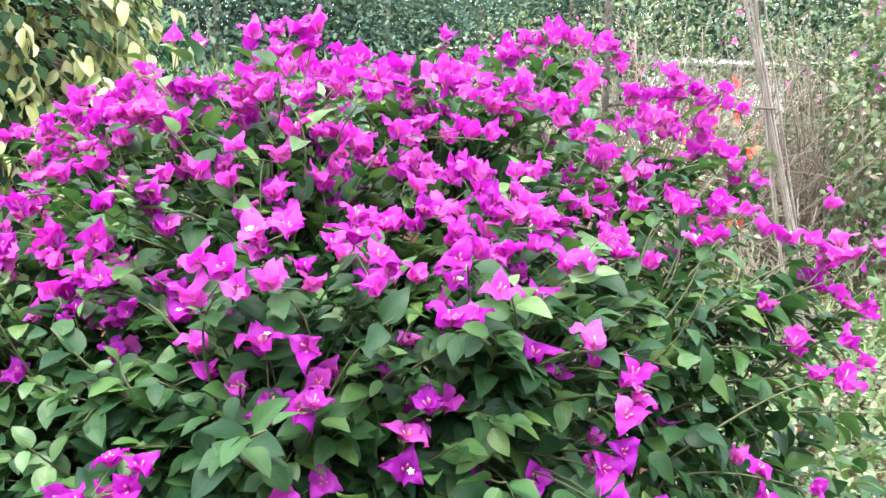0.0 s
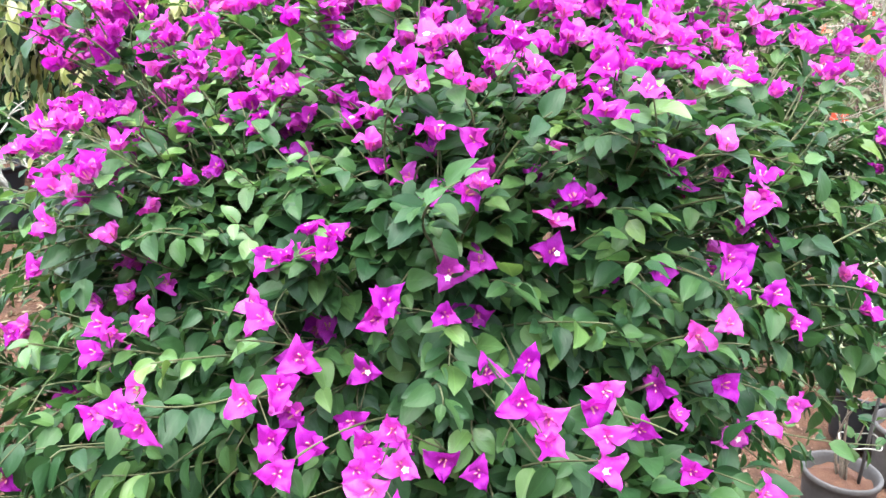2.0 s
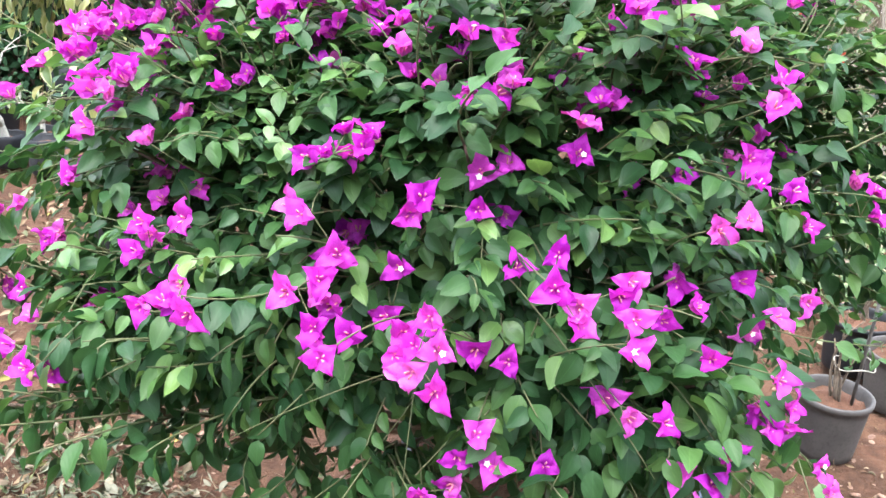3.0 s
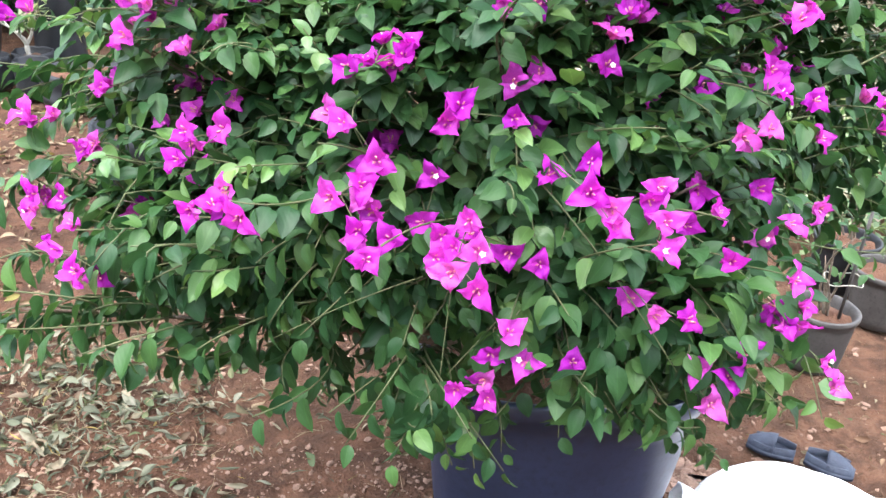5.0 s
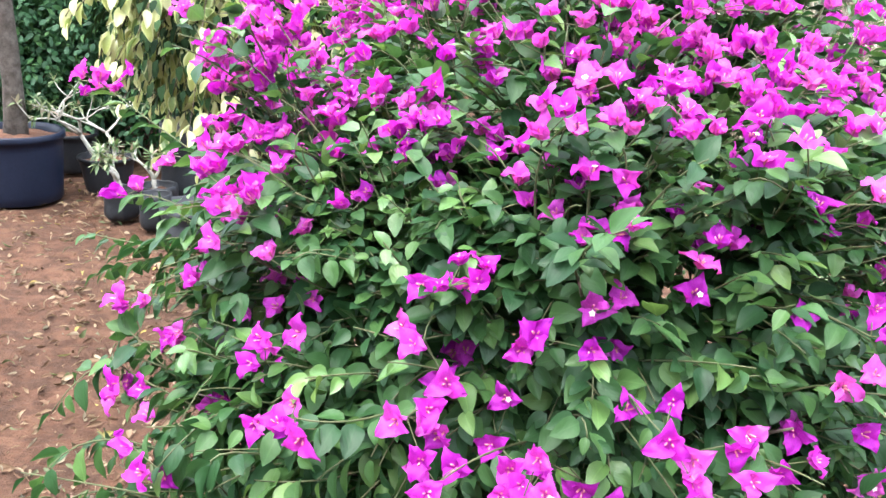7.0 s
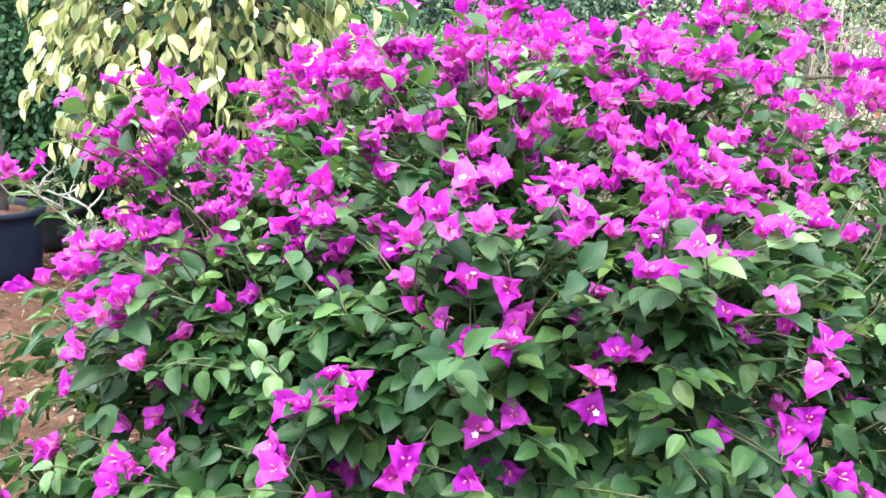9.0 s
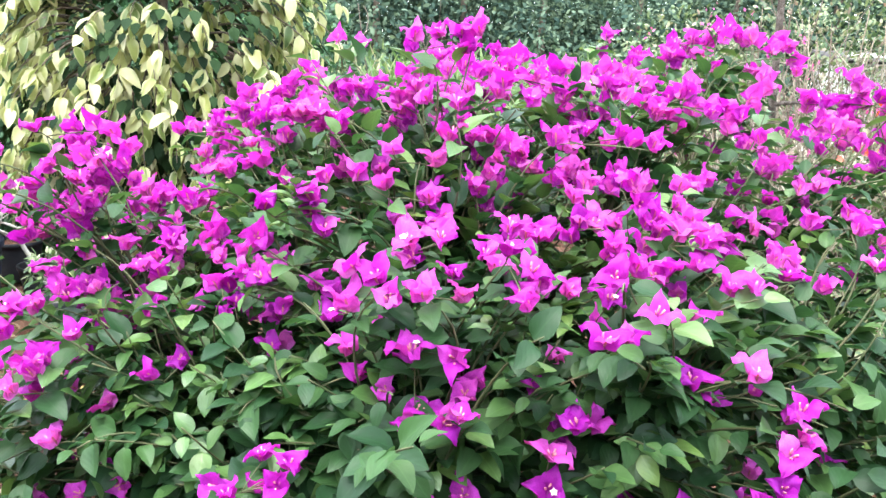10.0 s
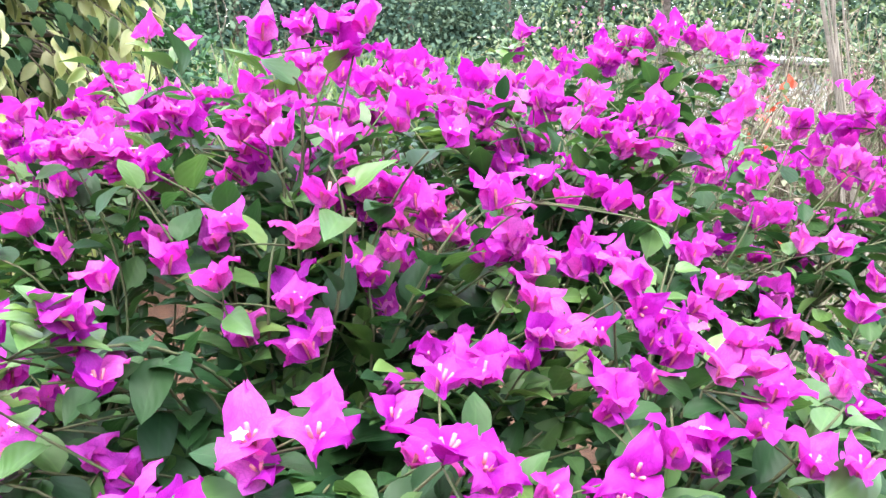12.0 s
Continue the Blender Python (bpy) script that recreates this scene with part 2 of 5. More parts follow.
def blade(rows, cols, width, fold, droop, tip=0.0, wave=0.0):
    """A leaf one unit long along y: half widths by row, folded along the middle and drooping to its tip."""
    v = np.linspace(0, 1, rows)
    u = np.linspace(-1, 1, cols)
    verts, uvs, faces = [], [], []
    for a in v:
        w = width(a)
        for s in u:
            verts.append((s * w, a - tip * a * a * 0.5, fold * abs(s) * w - droop * a * a + wave * abs(s) * math.sin(9 * a + 2.2 * s)))
            uvs.append((0.5 + 0.5 * s, a))
    for i in range(rows - 1):
        for j in range(cols - 1):
            k = i * cols + j
            faces.append((k, k + 1, k + cols + 1, k + cols))
    return np.array(verts), np.array(faces), np.array(uvs)


def strewn(tpl, rot, at, size):
    """Copies of a template, as one set of vertices, faces and uvs."""
    tv, tf, tu = tpl
    n = len(at)
    verts = np.einsum("nij,kj->nki", rot, tv) * np.asarray(size).reshape(n, -1)[:, None, :] if np.ndim(size) == 1 else np.einsum("nij,nkj->nki", rot, tv[None] * np.asarray(size)[:, None, :])
    verts = verts + np.asarray(at)[:, None, :]
    faces = tf[None] + (np.arange(n) * len(tv))[:, None, None]
    return verts.reshape(-1, 3), faces.reshape(-1, tf.shape[1]), np.tile(tu, (n, 1))


def leaves_object(name, tpl, d, n, at, size, mat, parent=None):
    v, f, u = strewn(tpl, frames_of(np.asarray(d), np.asarray(n)), np.asarray(at), np.asarray(size))
    ob = mesh_object(name, v, f, mat, parent, u)
    return tagged(ob, kind="stuff")


def tube(points, radii, sides=6):
    """Vertices and faces of a tapering round stem along points."""
    p = np.asarray(points, float)
    r = np.broadcast_to(np.asarray(radii, float), (len(p),))
    t = unit(np.gradient(p, axis=0))
    ref = np.array((0.31, 0.95, 0.05)) if abs(t[0][2]) > 0.8 else UP
    a = unit(np.cross(t, ref))
    b = np.cross(t, a)
    ang = np.arange(sides) * 2 * np.pi / sides
    ring = a[:, None] * np.cos(ang)[None, :, None] + b[:, None] * np.sin(ang)[None, :, None]
    verts = (p[:, None] + ring * r[:, None, None]).reshape(-1, 3)
    faces = [(i * sides + j, i * sides + (j + 1) % sides, (i + 1) * sides + (j + 1) % sides, (i + 1) * sides + j)
             for i in range(len(p) - 1) for j in range(sides)]
    faces.append(tuple(range(sides))[::-1])
    faces.append(tuple((len(p) - 1) * sides + j for j in range(sides)))
    return verts, faces


def tubes(many):
    verts, faces, k = [], [], 0
    for v, f in many:
        verts.append(v)
        faces += [tuple(i + k for i in q) for q in f]
        k += len(v)
    return np.concatenate(verts), faces


def bent(a, b, lift=0.0, sway=0.0, n=8):
    """Points of a bowed line from a to b."""
    a, b = np.asarray(a, float), np.asarray(b, float)
    c = (a + b) / 2 + UP * lift + rng.normal(0, 1, 3) * sway
    t = np.linspace(0, 1, n)[:, None]
    return (1 - t) ** 2 * a + 2 * t * (1 - t) * c + t * t * b


def lathe(profile, sides=48, wobble=0.0, oval=1.0, square=2.0):
    """A turned shape about z; the profile is a list of (radius, height)."""
    bm = bmesh.new()
    rings = []
    for k, (r, z) in enumerate(profile):
        ring = []
        for j in range(sides):
            a = 2 * math.pi * j / sides
            q = r * (abs(math.cos(a)) ** square + abs(math.sin(a)) ** square) ** (-1 / square) * (1 + wobble * noise.noise((2 * math.cos(a), 2 * math.sin(a), 6 * z)))
            ring.append(bm.verts.new((q * math.cos(a), q * math.sin(a) * oval, z + 0.4 * wobble * r * noise.noise((3 * math.cos(a), 3 * math.sin(a), 9.0)))))
        rings.append(ring)
    for a, b in zip(rings, rings[1:]):
        for j in range(sides):
            bm.faces.new((a[j], a[(j + 1) % sides], b[(j + 1) % sides], b[j]))
    bm.faces.new(rings[0][::-1])
    bm.faces.new(rings[-1])
    return bm


def moved(bm, at):
    bmesh.ops.translate(bm, vec=at, verts=bm.verts)
    return bm


def soil_disc(radius, z, at):
    bm = bmesh.new()
    rings = [[bm.verts.new((0, 0, z + 0.03))]]
    for i in range(1, 7):
        r = radius * i / 6
        rings.append([bm.verts.new((r * math.cos(2 * math.pi * j / 24), r * math.sin(2 * math.pi * j / 24),
                                    z + 0.03 * (1 - i / 6) + 0.02 * noise.noise((r * 9 * math.cos(j), r * 9 * math.sin(j), z + at[0])))) for j in range(24)])
    for j in range(24):
        bm.faces.new((rings[0][0], rings[1][j], rings[1][(j + 1) % 24]))
    for a, b in zip(rings[1:], rings[2:]):
        for j in range(24):
            bm.faces.new((a[j], b[j], b[(j + 1) % 24], a[(j + 1) % 24]))
    return moved(bm, at)


def tub(name, at, rim, base, high, mat, label, category="plant pot", lip=0.018, soil=0.06, group="", square=2.0, wobble=0.0):
    """A round plastic pot with a rolled rim, and the soil in it."""
    ob = thing(name, at, label, category, group)
    t = 0.008
    wall = [(base - 0.01, 0.0), (base, 0.008)]
    for k in range(1, 6):
        f = k / 6
        wall.append((base + (rim - lip * 0.6 - base) * f, high * 0.93 * f))
    wall += [(rim - lip * 0.7, high * 0.90), (rim - 0.002, high * 0.905), (rim, high * 0.94), (rim, high * 0.985), (rim - 0.004, high),
             (rim - lip * 0.7, high), (rim - lip, high * 0.985), (rim - lip - t, high * 0.90), (rim - lip - t - 0.01, high - soil - 0.05), (0.02, high - soil - 0.055)]
    part("shell", moved(lathe(wall, 64, wobble, 1.0, square), at), mat, ob)
    part("soil", soil_disc(rim - lip - t - 0.002, high - soil, at), M_SOIL, ob, "dry reddish soil")
    return ob


def grow_bag(name, at, radius, high, label, mat=M_BLACK, oval=1.0):
    """A creased black nursery bag full of soil."""
    ob = thing(name, at, label, "grow bag")
    prof = [(radius * 0.80, 0.0), (radius * 0.97, 0.02)]
    for k in range(1, 9):
        f = k / 8
        prof.append((radius * (1.0 + 0.025 * math.sin(9 * f)), 0.02 + (high - 0.02) * f))
    prof += [(radius * 0.97, high + 0.004), (radius * 0.93, high - 0.005), (radius * 0.92, high - 0.06), (0.02, high - 0.065)]
    part("bag", moved(lathe(prof, 40, 0.10, oval), at), mat, ob)
    d = soil_disc(radius * 0.90, high - 0.045, (0, 0, 0))
    bmesh.ops.scale(d, vec=(1, oval, 1), verts=d.verts)
    part("soil", moved(d, at), M_SOIL, ob, "dry reddish soil")
    return ob


# leaf shapes
OVATE = blade(9, 5, lambda a: 0.86 * a ** 0.62 * (1 - a) ** 1.0 + 0.004, 0.40, 0.22, wave=0.020)
ROUNDER = blade(9, 5, lambda a: 0.90 * a ** 0.62 * (1 - a) ** 0.92 + 0.004, 0.26, 0.34, wave=0.028)
SLENDER = blade(9, 5, lambda a: 0.68 * a ** 0.66 * (1 - a) ** 0.86 + 0.004, 0.42, 0.30, wave=0.030)
SIMPLE = blade(4, 3, lambda a: 0.30 * math.sin(math.pi * min(1, a ** 0.8)) + 0.01, 0.3, 0.25)
STRAP = blade(4, 3, lambda a: 0.055 * (1 - a ** 3) + 0.004, 0.5, 0.45)
LONG = blade(4, 3, lambda a: 0.15 * math.sin(math.pi * min(1, a ** 0.7)) + 0.004, 0.3, 0.2)
TINY = blade(3, 2, lambda a: 0.30 * math.sin(math.pi * (0.15 + 0.7 * a)), 0.2, 0.2)


def rolled(width, curl, arch, twist, rows=6, cols=5):
    """A withered leaf: rolled across, arched along and twisted."""
    verts, faces, uvs = [], [], []
    for i in range(rows):
        a = i / (rows - 1)
        w = width * (math.sin(math.pi * min(1, 0.04 + a ** 0.8 * 0.96)) + 0.04)
        for j in range(cols):
            u = 2 * j / (cols - 1) - 1
            b = u * curl
            p = (w * math.sin(b) / max(curl, 0.3), w * (1 - math.cos(b)) / max(curl, 0.3))
            c, q = math.cos(twist * a), math.sin(twist * a)
            verts.append((p[0] * c - p[1] * q, a * (1 - 0.15 * abs(arch)), p[0] * q + p[1] * c + arch * a * (1 - a)))
            uvs.append((0.5 + 0.5 * u, a))
    for i in range(rows - 1):
        for j in range(cols - 1):
            k = i * cols + j
            faces.append((k, k + 1, k + cols + 1, k + cols))
    return np.array(verts), np.array(faces), np.array(uvs)


WITHERED = (rolled(0.16, 1.3, 0.5, 0.8), rolled(0.13, 2.2, -0.4, -1.2), rolled(0.19, 0.8, 0.7, 0.4), rolled(0.10, 2.8, 0.3, 2.0), rolled(0.22, 1.0, -0.6, -0.6))
CURLED = blade(5, 4, lambda a: 0.16 * math.sin(math.pi * min(1, a ** 0.8)) + 0.01, 1.3, -0.30)


# ---- ground ----
def ground_z(x, y):
    """Height of the uneven earth, with small mounds of clippings and soil."""
    if abs(x) > 9 or abs(y) > 12:
        return -0.02
    z = 0.030 * noise.noise((x * 1.1, y * 1.1, 0)) + 0.018 * noise.noise((x * 5, y * 5, 3)) + 0.012 * noise.noise((x * 13, y * 13, 5)) + 0.008 * noise.noise((x * 31, y * 31, 7)) - 0.02
    return z + 0.045 * math.exp(-((x + 1.27) ** 2 + (y - 1.74) ** 2) / 0.09) + 0.03 * math.exp(-((x + 1.12) ** 2 + (y - 1.42) ** 2) / 0.03)


def make_ground():
    s = np.linspace(-1, 1, 421)
    q = np.sinh(s * 6.4) / math.sinh(6.4) * 220
    gx, gy = np.meshgrid(q - 0.4, q + 1.6)
    z = np.array([[ground_z(x, y) for x, y in zip(rx, ry)] for rx, ry in zip(gx, gy)])
    z += 1.1 * np.clip((gy - 9.0) / 10.0, 0, 1) ** 1.5
    n = len(s)
    verts = np.stack((gx, gy, z), -1).reshape(-1, 3)
    i, j = np.meshgrid(np.arange(n - 1), np.arange(n - 1), indexing="ij")
    k = (i * n + j).ravel()
    ob = mesh_object("ground", verts, np.stack((k, k + 1, k + n + 1, k + n), -1), M_EARTH)
    tagged(ob, "reddish brown bare nursery earth with clods and leaf litter", "ground", kind="structure")


make_ground()


# ---- the bougainvillea ----
ROOT = np.array((-0.005, 1.90, 0.063))
GROWN, STAND = 0.794, np.array((-0.0107, 0.0013, 0.350))  # the bush is laid out at a handy size, then set to its true one on its tub
HEART = np.array((-0.20, 1.62, 0.85))
OPEN_SIDE = np.array((0.04, -0.90, 0.43))  # the side on which nothing shades the bush, where it flowers most
MASSES = (((-0.18, 1.40, 0.96), (0.62, 0.42, 0.42)), ((-0.12, 2.02, 1.12), (0.92, 0.66, 0.50)), ((-0.84, 1.52, 1.00), (0.34, 0.38, 0.36)),
          ((0.36, 1.62, 1.00), (0.34, 0.38, 0.36)), ((-0.74, 1.24, 0.76), (0.38, 0.26, 0.18)), ((0.06, 1.12, 0.70), (0.38, 0.24, 0.24)),
          ((0.64, 1.76, 0.86), (0.42, 0.30, 0.30)), ((-0.02, 1.62, 0.50), (0.46, 0.34, 0.26)))


def flower_mesh(name, openness, white, mats):
    """Three papery pointed bracts round three slender tubes, some with a small white star."""
    r = random.Random(str(openness) + name)
    verts, faces, uvs, slots = [], [], [], []
    for k in range(3):
        a = 2 * math.pi * k / 3 + r.uniform(-0.28, 0.28)
        out, side = np.array((math.cos(a), math.sin(a), 0)), np.array((-math.sin(a), math.cos(a), 0))
        side = unit(side + UP * r.uniform(-0.35, 0.35) + out * r.uniform(-0.2, 0.2))
        size, o = 0.043 * r.uniform(0.84, 1.12), openness * r.uniform(0.70, 1.25)
        hook, bowl, ruffle, skew = r.uniform(15, 85), r.uniform(-0.55, 0.30), r.uniform(0.003, 0.0075), r.uniform(-0.35, 0.35)
        p, base, rows = np.array((0.0, 0.0, 0.0)), len(verts), 8
        for i in range(rows):
            v = i / (rows - 1)
            th = radians(10 + (o - 10) * v ** 0.6 + hook * max(0.0, v - 0.55) / 0.45)
            along = out * math.sin(th) + UP * math.cos(th)
            nrm = out * math.cos(th) - UP * math.sin(th)
            if i:
                p = p + along * size / (rows - 1)
            w = 0.0525 * (v + 0.01) ** 0.62 * (1 - v) ** 1.34 * r.uniform(0.92, 1.08) + 0.0002
            for j in range(7):
                u = (j - 3) / 3
                cup = bowl * u * u * w * (1 - 0.5 * v) + ruffle * abs(u) ** 1.5 * math.sin(9 * v + 4 * u + 2 * k + openness) + skew * u * w * v + 0.0012 * math.cos(14 * v + 5 * u + k) - 0.0022 * (1 - abs(u)) ** 2
                q = p + side * u * w + nrm * cup
                verts.append(q)
                uvs.append((0.5 + 0.5 * u, v))
        for i in range(rows - 1):
            for j in range(6):
                b = base + i * 7 + j
                faces.append((b, b + 1, b + 8, b + 7))
                slots.append(0)
        tip = out * 0.006 + UP * 0.020 * r.uniform(0.8, 1.05)
        tv, tf = tube([out * 0.002, out * 0.004 + UP * 0.012, tip], (0.0012, 0.0017, 0.0015), 5)
        base = len(verts)
        verts += list(tv)
        uvs += [(0.2, 0.5)] * len(tv)
        faces += [tuple(x + base for x in f) for f in tf]
        slots += [1] * len(tf)
        if k < white:
            base = len(verts)
            verts.append(tip)
            for j in range(10):
                rr = 0.0058 if j % 2 == 0 else 0.0034
                verts.append(tip + np.array((rr * math.cos(j * math.pi / 5), rr * math.sin(j * math.pi / 5), 0.0012)))
            uvs += [(0.2, 0.5)] * 11
            faces += [(base, base + 1 + j, base + 1 + (j + 1) % 10) for j in range(10)]
            slots += [2] * 10
    me = bpy.data.meshes.new(name)
    me.from_pydata([tuple(v) for v in verts], [], faces)
    for m in mats:
        me.materials.append(m)
    idx = np.empty(len(me.loops), np.int32)
    me.loops.foreach_get("vertex_index", idx)
    me.uv_layers.new(name="UVMap").data.foreach_set("uv", np.asarray(uvs, np.float32)[idx].ravel())
    me.polygons.foreach_set("material_index", np.asarray(slots, np.int32))
    me.polygons.foreach_set("use_smooth", np.ones(len(me.polygons), bool))
    return me


def leaf_mesh(name, tpl, mat):
    me = bpy.data.meshes.new(name)
    me.from_pydata(tpl[0].tolist(), [], tpl[1].tolist())
    me.materials.append(mat)
    idx = np.empty(len(me.loops), np.int32)
    me.loops.foreach_get("vertex_index", idx)
    me.uv_layers.new(name="UVMap").data.foreach_set("uv", np.asarray(tpl[2], np.float32)[idx].ravel())
    me.polygons.foreach_set("use_smooth", np.ones(len(me.polygons), bool))
    return me


# single flowers by stretch of the bush
CROWN = [(-0.80, 1.64, 1.30), (-0.68, 1.81, 1.59), (-0.67, 1.77, 1.50), (-0.56, 1.75, 1.62), (-0.56, 1.93, 1.76), (-0.51, 1.72, 1.60), (-0.48, 1.71, 1.51),
         (-0.43, 1.66, 1.65), (-0.35, 1.69, 1.61), (-0.34, 1.65, 1.65), (-0.30, 1.84, 1.63), (-0.27, 1.74, 1.78), (-0.24, 1.77, 1.58), (-0.23, 1.72, 1.58),
         (-0.21, 1.62, 1.49), (-0.19, 1.73, 1.58), (-0.12, 1.72, 1.53), (-0.06, 1.72, 1.53), (-0.04, 1.68, 1.53), (-0.02, 1.65, 1.61), (0.05, 1.70, 1.53),
         (0.12, 1.92, 1.66), (0.18, 1.86, 1.68), (0.20, 1.76, 1.51), (0.23, 1.86, 1.65), (0.36, 1.93, 1.53)]
CROWN_BACK = [(-1.09, 2.36, 1.52), (-0.97, 2.25, 1.51), (-0.95, 2.34, 1.42), (-0.87, 2.07, 1.55), (-0.81, 2.03, 1.58), (-0.78, 2.33, 1.66), (-0.74, 2.34, 1.69),
              (-0.72, 2.26, 1.69), (-0.52, 1.99, 1.75), (-0.21, 2.19, 1.72), (-0.20, 2.20, 1.65), (-0.14, 2.21, 1.69), (-0.04, 2.11, 1.67), (0.03, 2.11, 1.72),
              (0.05, 2.07, 1.68), (0.05, 2.53, 1.82), (0.07, 2.00, 1.66), (0.13, 2.10, 1.68), (0.16, 1.99, 1.67), (0.20, 2.00, 1.70), (0.21, 2.52, 1.76), (0.22,
              2.55, 1.78), (0.28, 2.55, 1.82), (0.29, 2.58, 1.80), (0.30, 2.01, 1.63), (0.31, 2.39, 1.54), (0.35, 2.55, 1.85), (0.37, 2.51, 1.85), (0.40, 2.44,
              1.81), (0.41, 2.41, 1.74), (0.43, 2.46, 1.82), (0.48, 2.10, 1.66)]
FACE_LEFT = [(-0.82, 1.13, 0.93), (-0.82, 1.23, 1.11), (-0.80, 1.16, 0.95), (-0.76, 1.32, 0.99), (-0.75, 1.19, 0.97), (-0.71, 0.96, 0.92), (-0.71, 1.04, 0.91),
             (-0.66, 0.93, 0.91), (-0.52, 0.99, 0.93), (-0.52, 1.12, 1.02), (-0.51, 1.06, 1.04), (-0.51, 1.12, 1.12), (-0.47, 0.95, 0.89), (-0.47, 1.01, 0.95),
             (-0.47, 1.02, 0.92), (-0.47, 1.06, 1.15), (-0.47, 1.14, 0.94), (-0.45, 0.91, 0.86), (-0.45, 1.07, 0.97), (-0.44, 1.25, 0.95), (-0.43, 1.11, 1.13),
             (-0.42, 0.99, 0.86), (-0.41, 1.09, 1.15), (-0.37, 1.09, 0.85), (-0.35, 1.12, 0.93)]
FACE_MIDDLE = [(-0.33, 0.99, 0.87), (-0.32, 1.09, 1.06), (-0.31, 0.90, 0.85), (-0.31, 0.95, 0.87), (-0.31, 1.06, 1.08), (-0.27, 0.86, 0.84), (-0.27, 0.92, 0.88),
               (-0.23, 0.96, 0.56), (-0.23, 0.97, 0.65), (-0.22, 1.15, 1.10), (-0.21, 1.02, 0.83), (-0.20, 0.97, 0.70), (-0.17, 0.97, 0.64), (-0.17, 1.20, 1.01),
               (-0.17, 1.20, 1.11), (-0.15, 1.06, 0.97), (-0.10, 0.93, 0.99), (-0.09, 1.02, 1.01), (-0.08, 0.98, 0.64), (-0.06, 0.94, 0.96), (-0.05, 1.20, 1.13),
               (0.01, 0.98, 0.96), (0.01, 1.01, 0.76), (0.02, 0.88, 0.92), (0.02, 0.90, 0.96)]
FACE_RIGHT = [(0.04, 0.94, 0.77), (0.07, 1.35, 1.04), (0.10, 0.93, 0.77), (0.10, 1.05, 0.89), (0.13, 0.94, 0.67), (0.14, 1.15, 0.92), (0.15, 1.28, 1.08), (0.16,
              1.08, 0.91), (0.17, 0.94, 0.59), (0.17, 1.06, 1.05), (0.18, 1.02, 0.84), (0.20, 0.96, 0.64), (0.22, 0.97, 0.69), (0.23, 1.11, 1.06), (0.24, 1.12,
              1.12), (0.24, 1.19, 1.14), (0.25, 1.15, 0.93), (0.28, 1.16, 0.83), (0.29, 1.00, 0.82), (0.29, 1.06, 0.72), (0.29, 1.46, 1.07), (0.30, 1.12, 1.11),
              (0.30, 1.19, 0.82), (0.31, 1.34, 1.10), (0.32, 1.00, 0.73), (0.32, 1.00, 0.77), (0.33, 1.16, 0.86), (0.34, 1.47, 1.12), (0.39, 1.19, 0.88), (0.40,
              1.02, 0.64), (0.42, 1.00, 0.60)]
FIRST_LEDGE_WEST = [(-0.19, 1.22, 1.40), (-0.17, 1.27, 1.25), (-0.14, 1.53, 1.43), (-0.13, 1.22, 1.47), (-0.11, 1.44, 1.45), (-0.10, 1.17, 1.41), (-0.08, 1.46, 1.45),
                    (-0.05, 1.19, 1.19), (-0.05, 1.34, 1.28), (-0.04, 1.29, 1.40), (-0.04, 1.50, 1.44), (-0.02, 1.23, 1.22), (0.00, 1.53, 1.46), (0.01, 1.26, 1.21),
                    (0.02, 1.27, 1.43), (0.02, 1.30, 1.39), (0.02, 1.35, 1.46), (0.04, 1.58, 1.53)]
FIRST_LEDGE_EAST = [(0.04, 1.61, 1.61), (0.05, 1.29, 1.44), (0.06, 1.51, 1.53), (0.08, 1.46, 1.48), (0.10, 1.34, 1.43), (0.12, 1.38, 1.48), (0.14, 1.27, 1.29), (0.15,
                    1.33, 1.48), (0.15, 1.35, 1.44), (0.15, 1.37, 1.49), (0.21, 1.20, 1.33), (0.21, 1.43, 1.20), (0.27, 1.42, 1.23), (0.28, 1.60, 1.46), (0.29, 1.49,
                    1.43), (0.32, 1.39, 1.20), (0.32, 1.50, 1.40), (0.34, 1.57, 1.42)]
FIRST_LEDGE_LEFT = [(-0.71, 1.33, 1.19), (-0.70, 1.57, 1.36), (-0.70, 1.60, 1.38), (-0.69, 1.40, 1.19), (-0.67, 1.37, 1.21), (-0.63, 1.48, 1.31), (-0.61, 1.46, 1.29),
                    (-0.57, 1.50, 1.34), (-0.55, 1.40, 1.42), (-0.53, 1.38, 1.48), (-0.52, 1.45, 1.22), (-0.50, 1.38, 1.31), (-0.46, 1.38, 1.50), (-0.46, 1.40, 1.47),
                    (-0.46, 1.44, 1.34), (-0.43, 1.43, 1.33), (-0.42, 1.40, 1.30), (-0.37, 1.30, 1.28), (-0.36, 1.50, 1.51), (-0.35, 1.29, 1.24), (-0.35, 1.51, 1.57),
                    (-0.34, 1.16, 1.39), (-0.30, 1.24, 1.24), (-0.29, 1.57, 1.48), (-0.28, 1.50, 1.49), (-0.28, 1.52, 1.43), (-0.28, 1.54, 1.55), (-0.27, 1.22, 1.47),
                    (-0.25, 1.17, 1.33), (-0.24, 1.20, 1.23), (-0.23, 1.13, 1.43), (-0.22, 1.25, 1.48)]
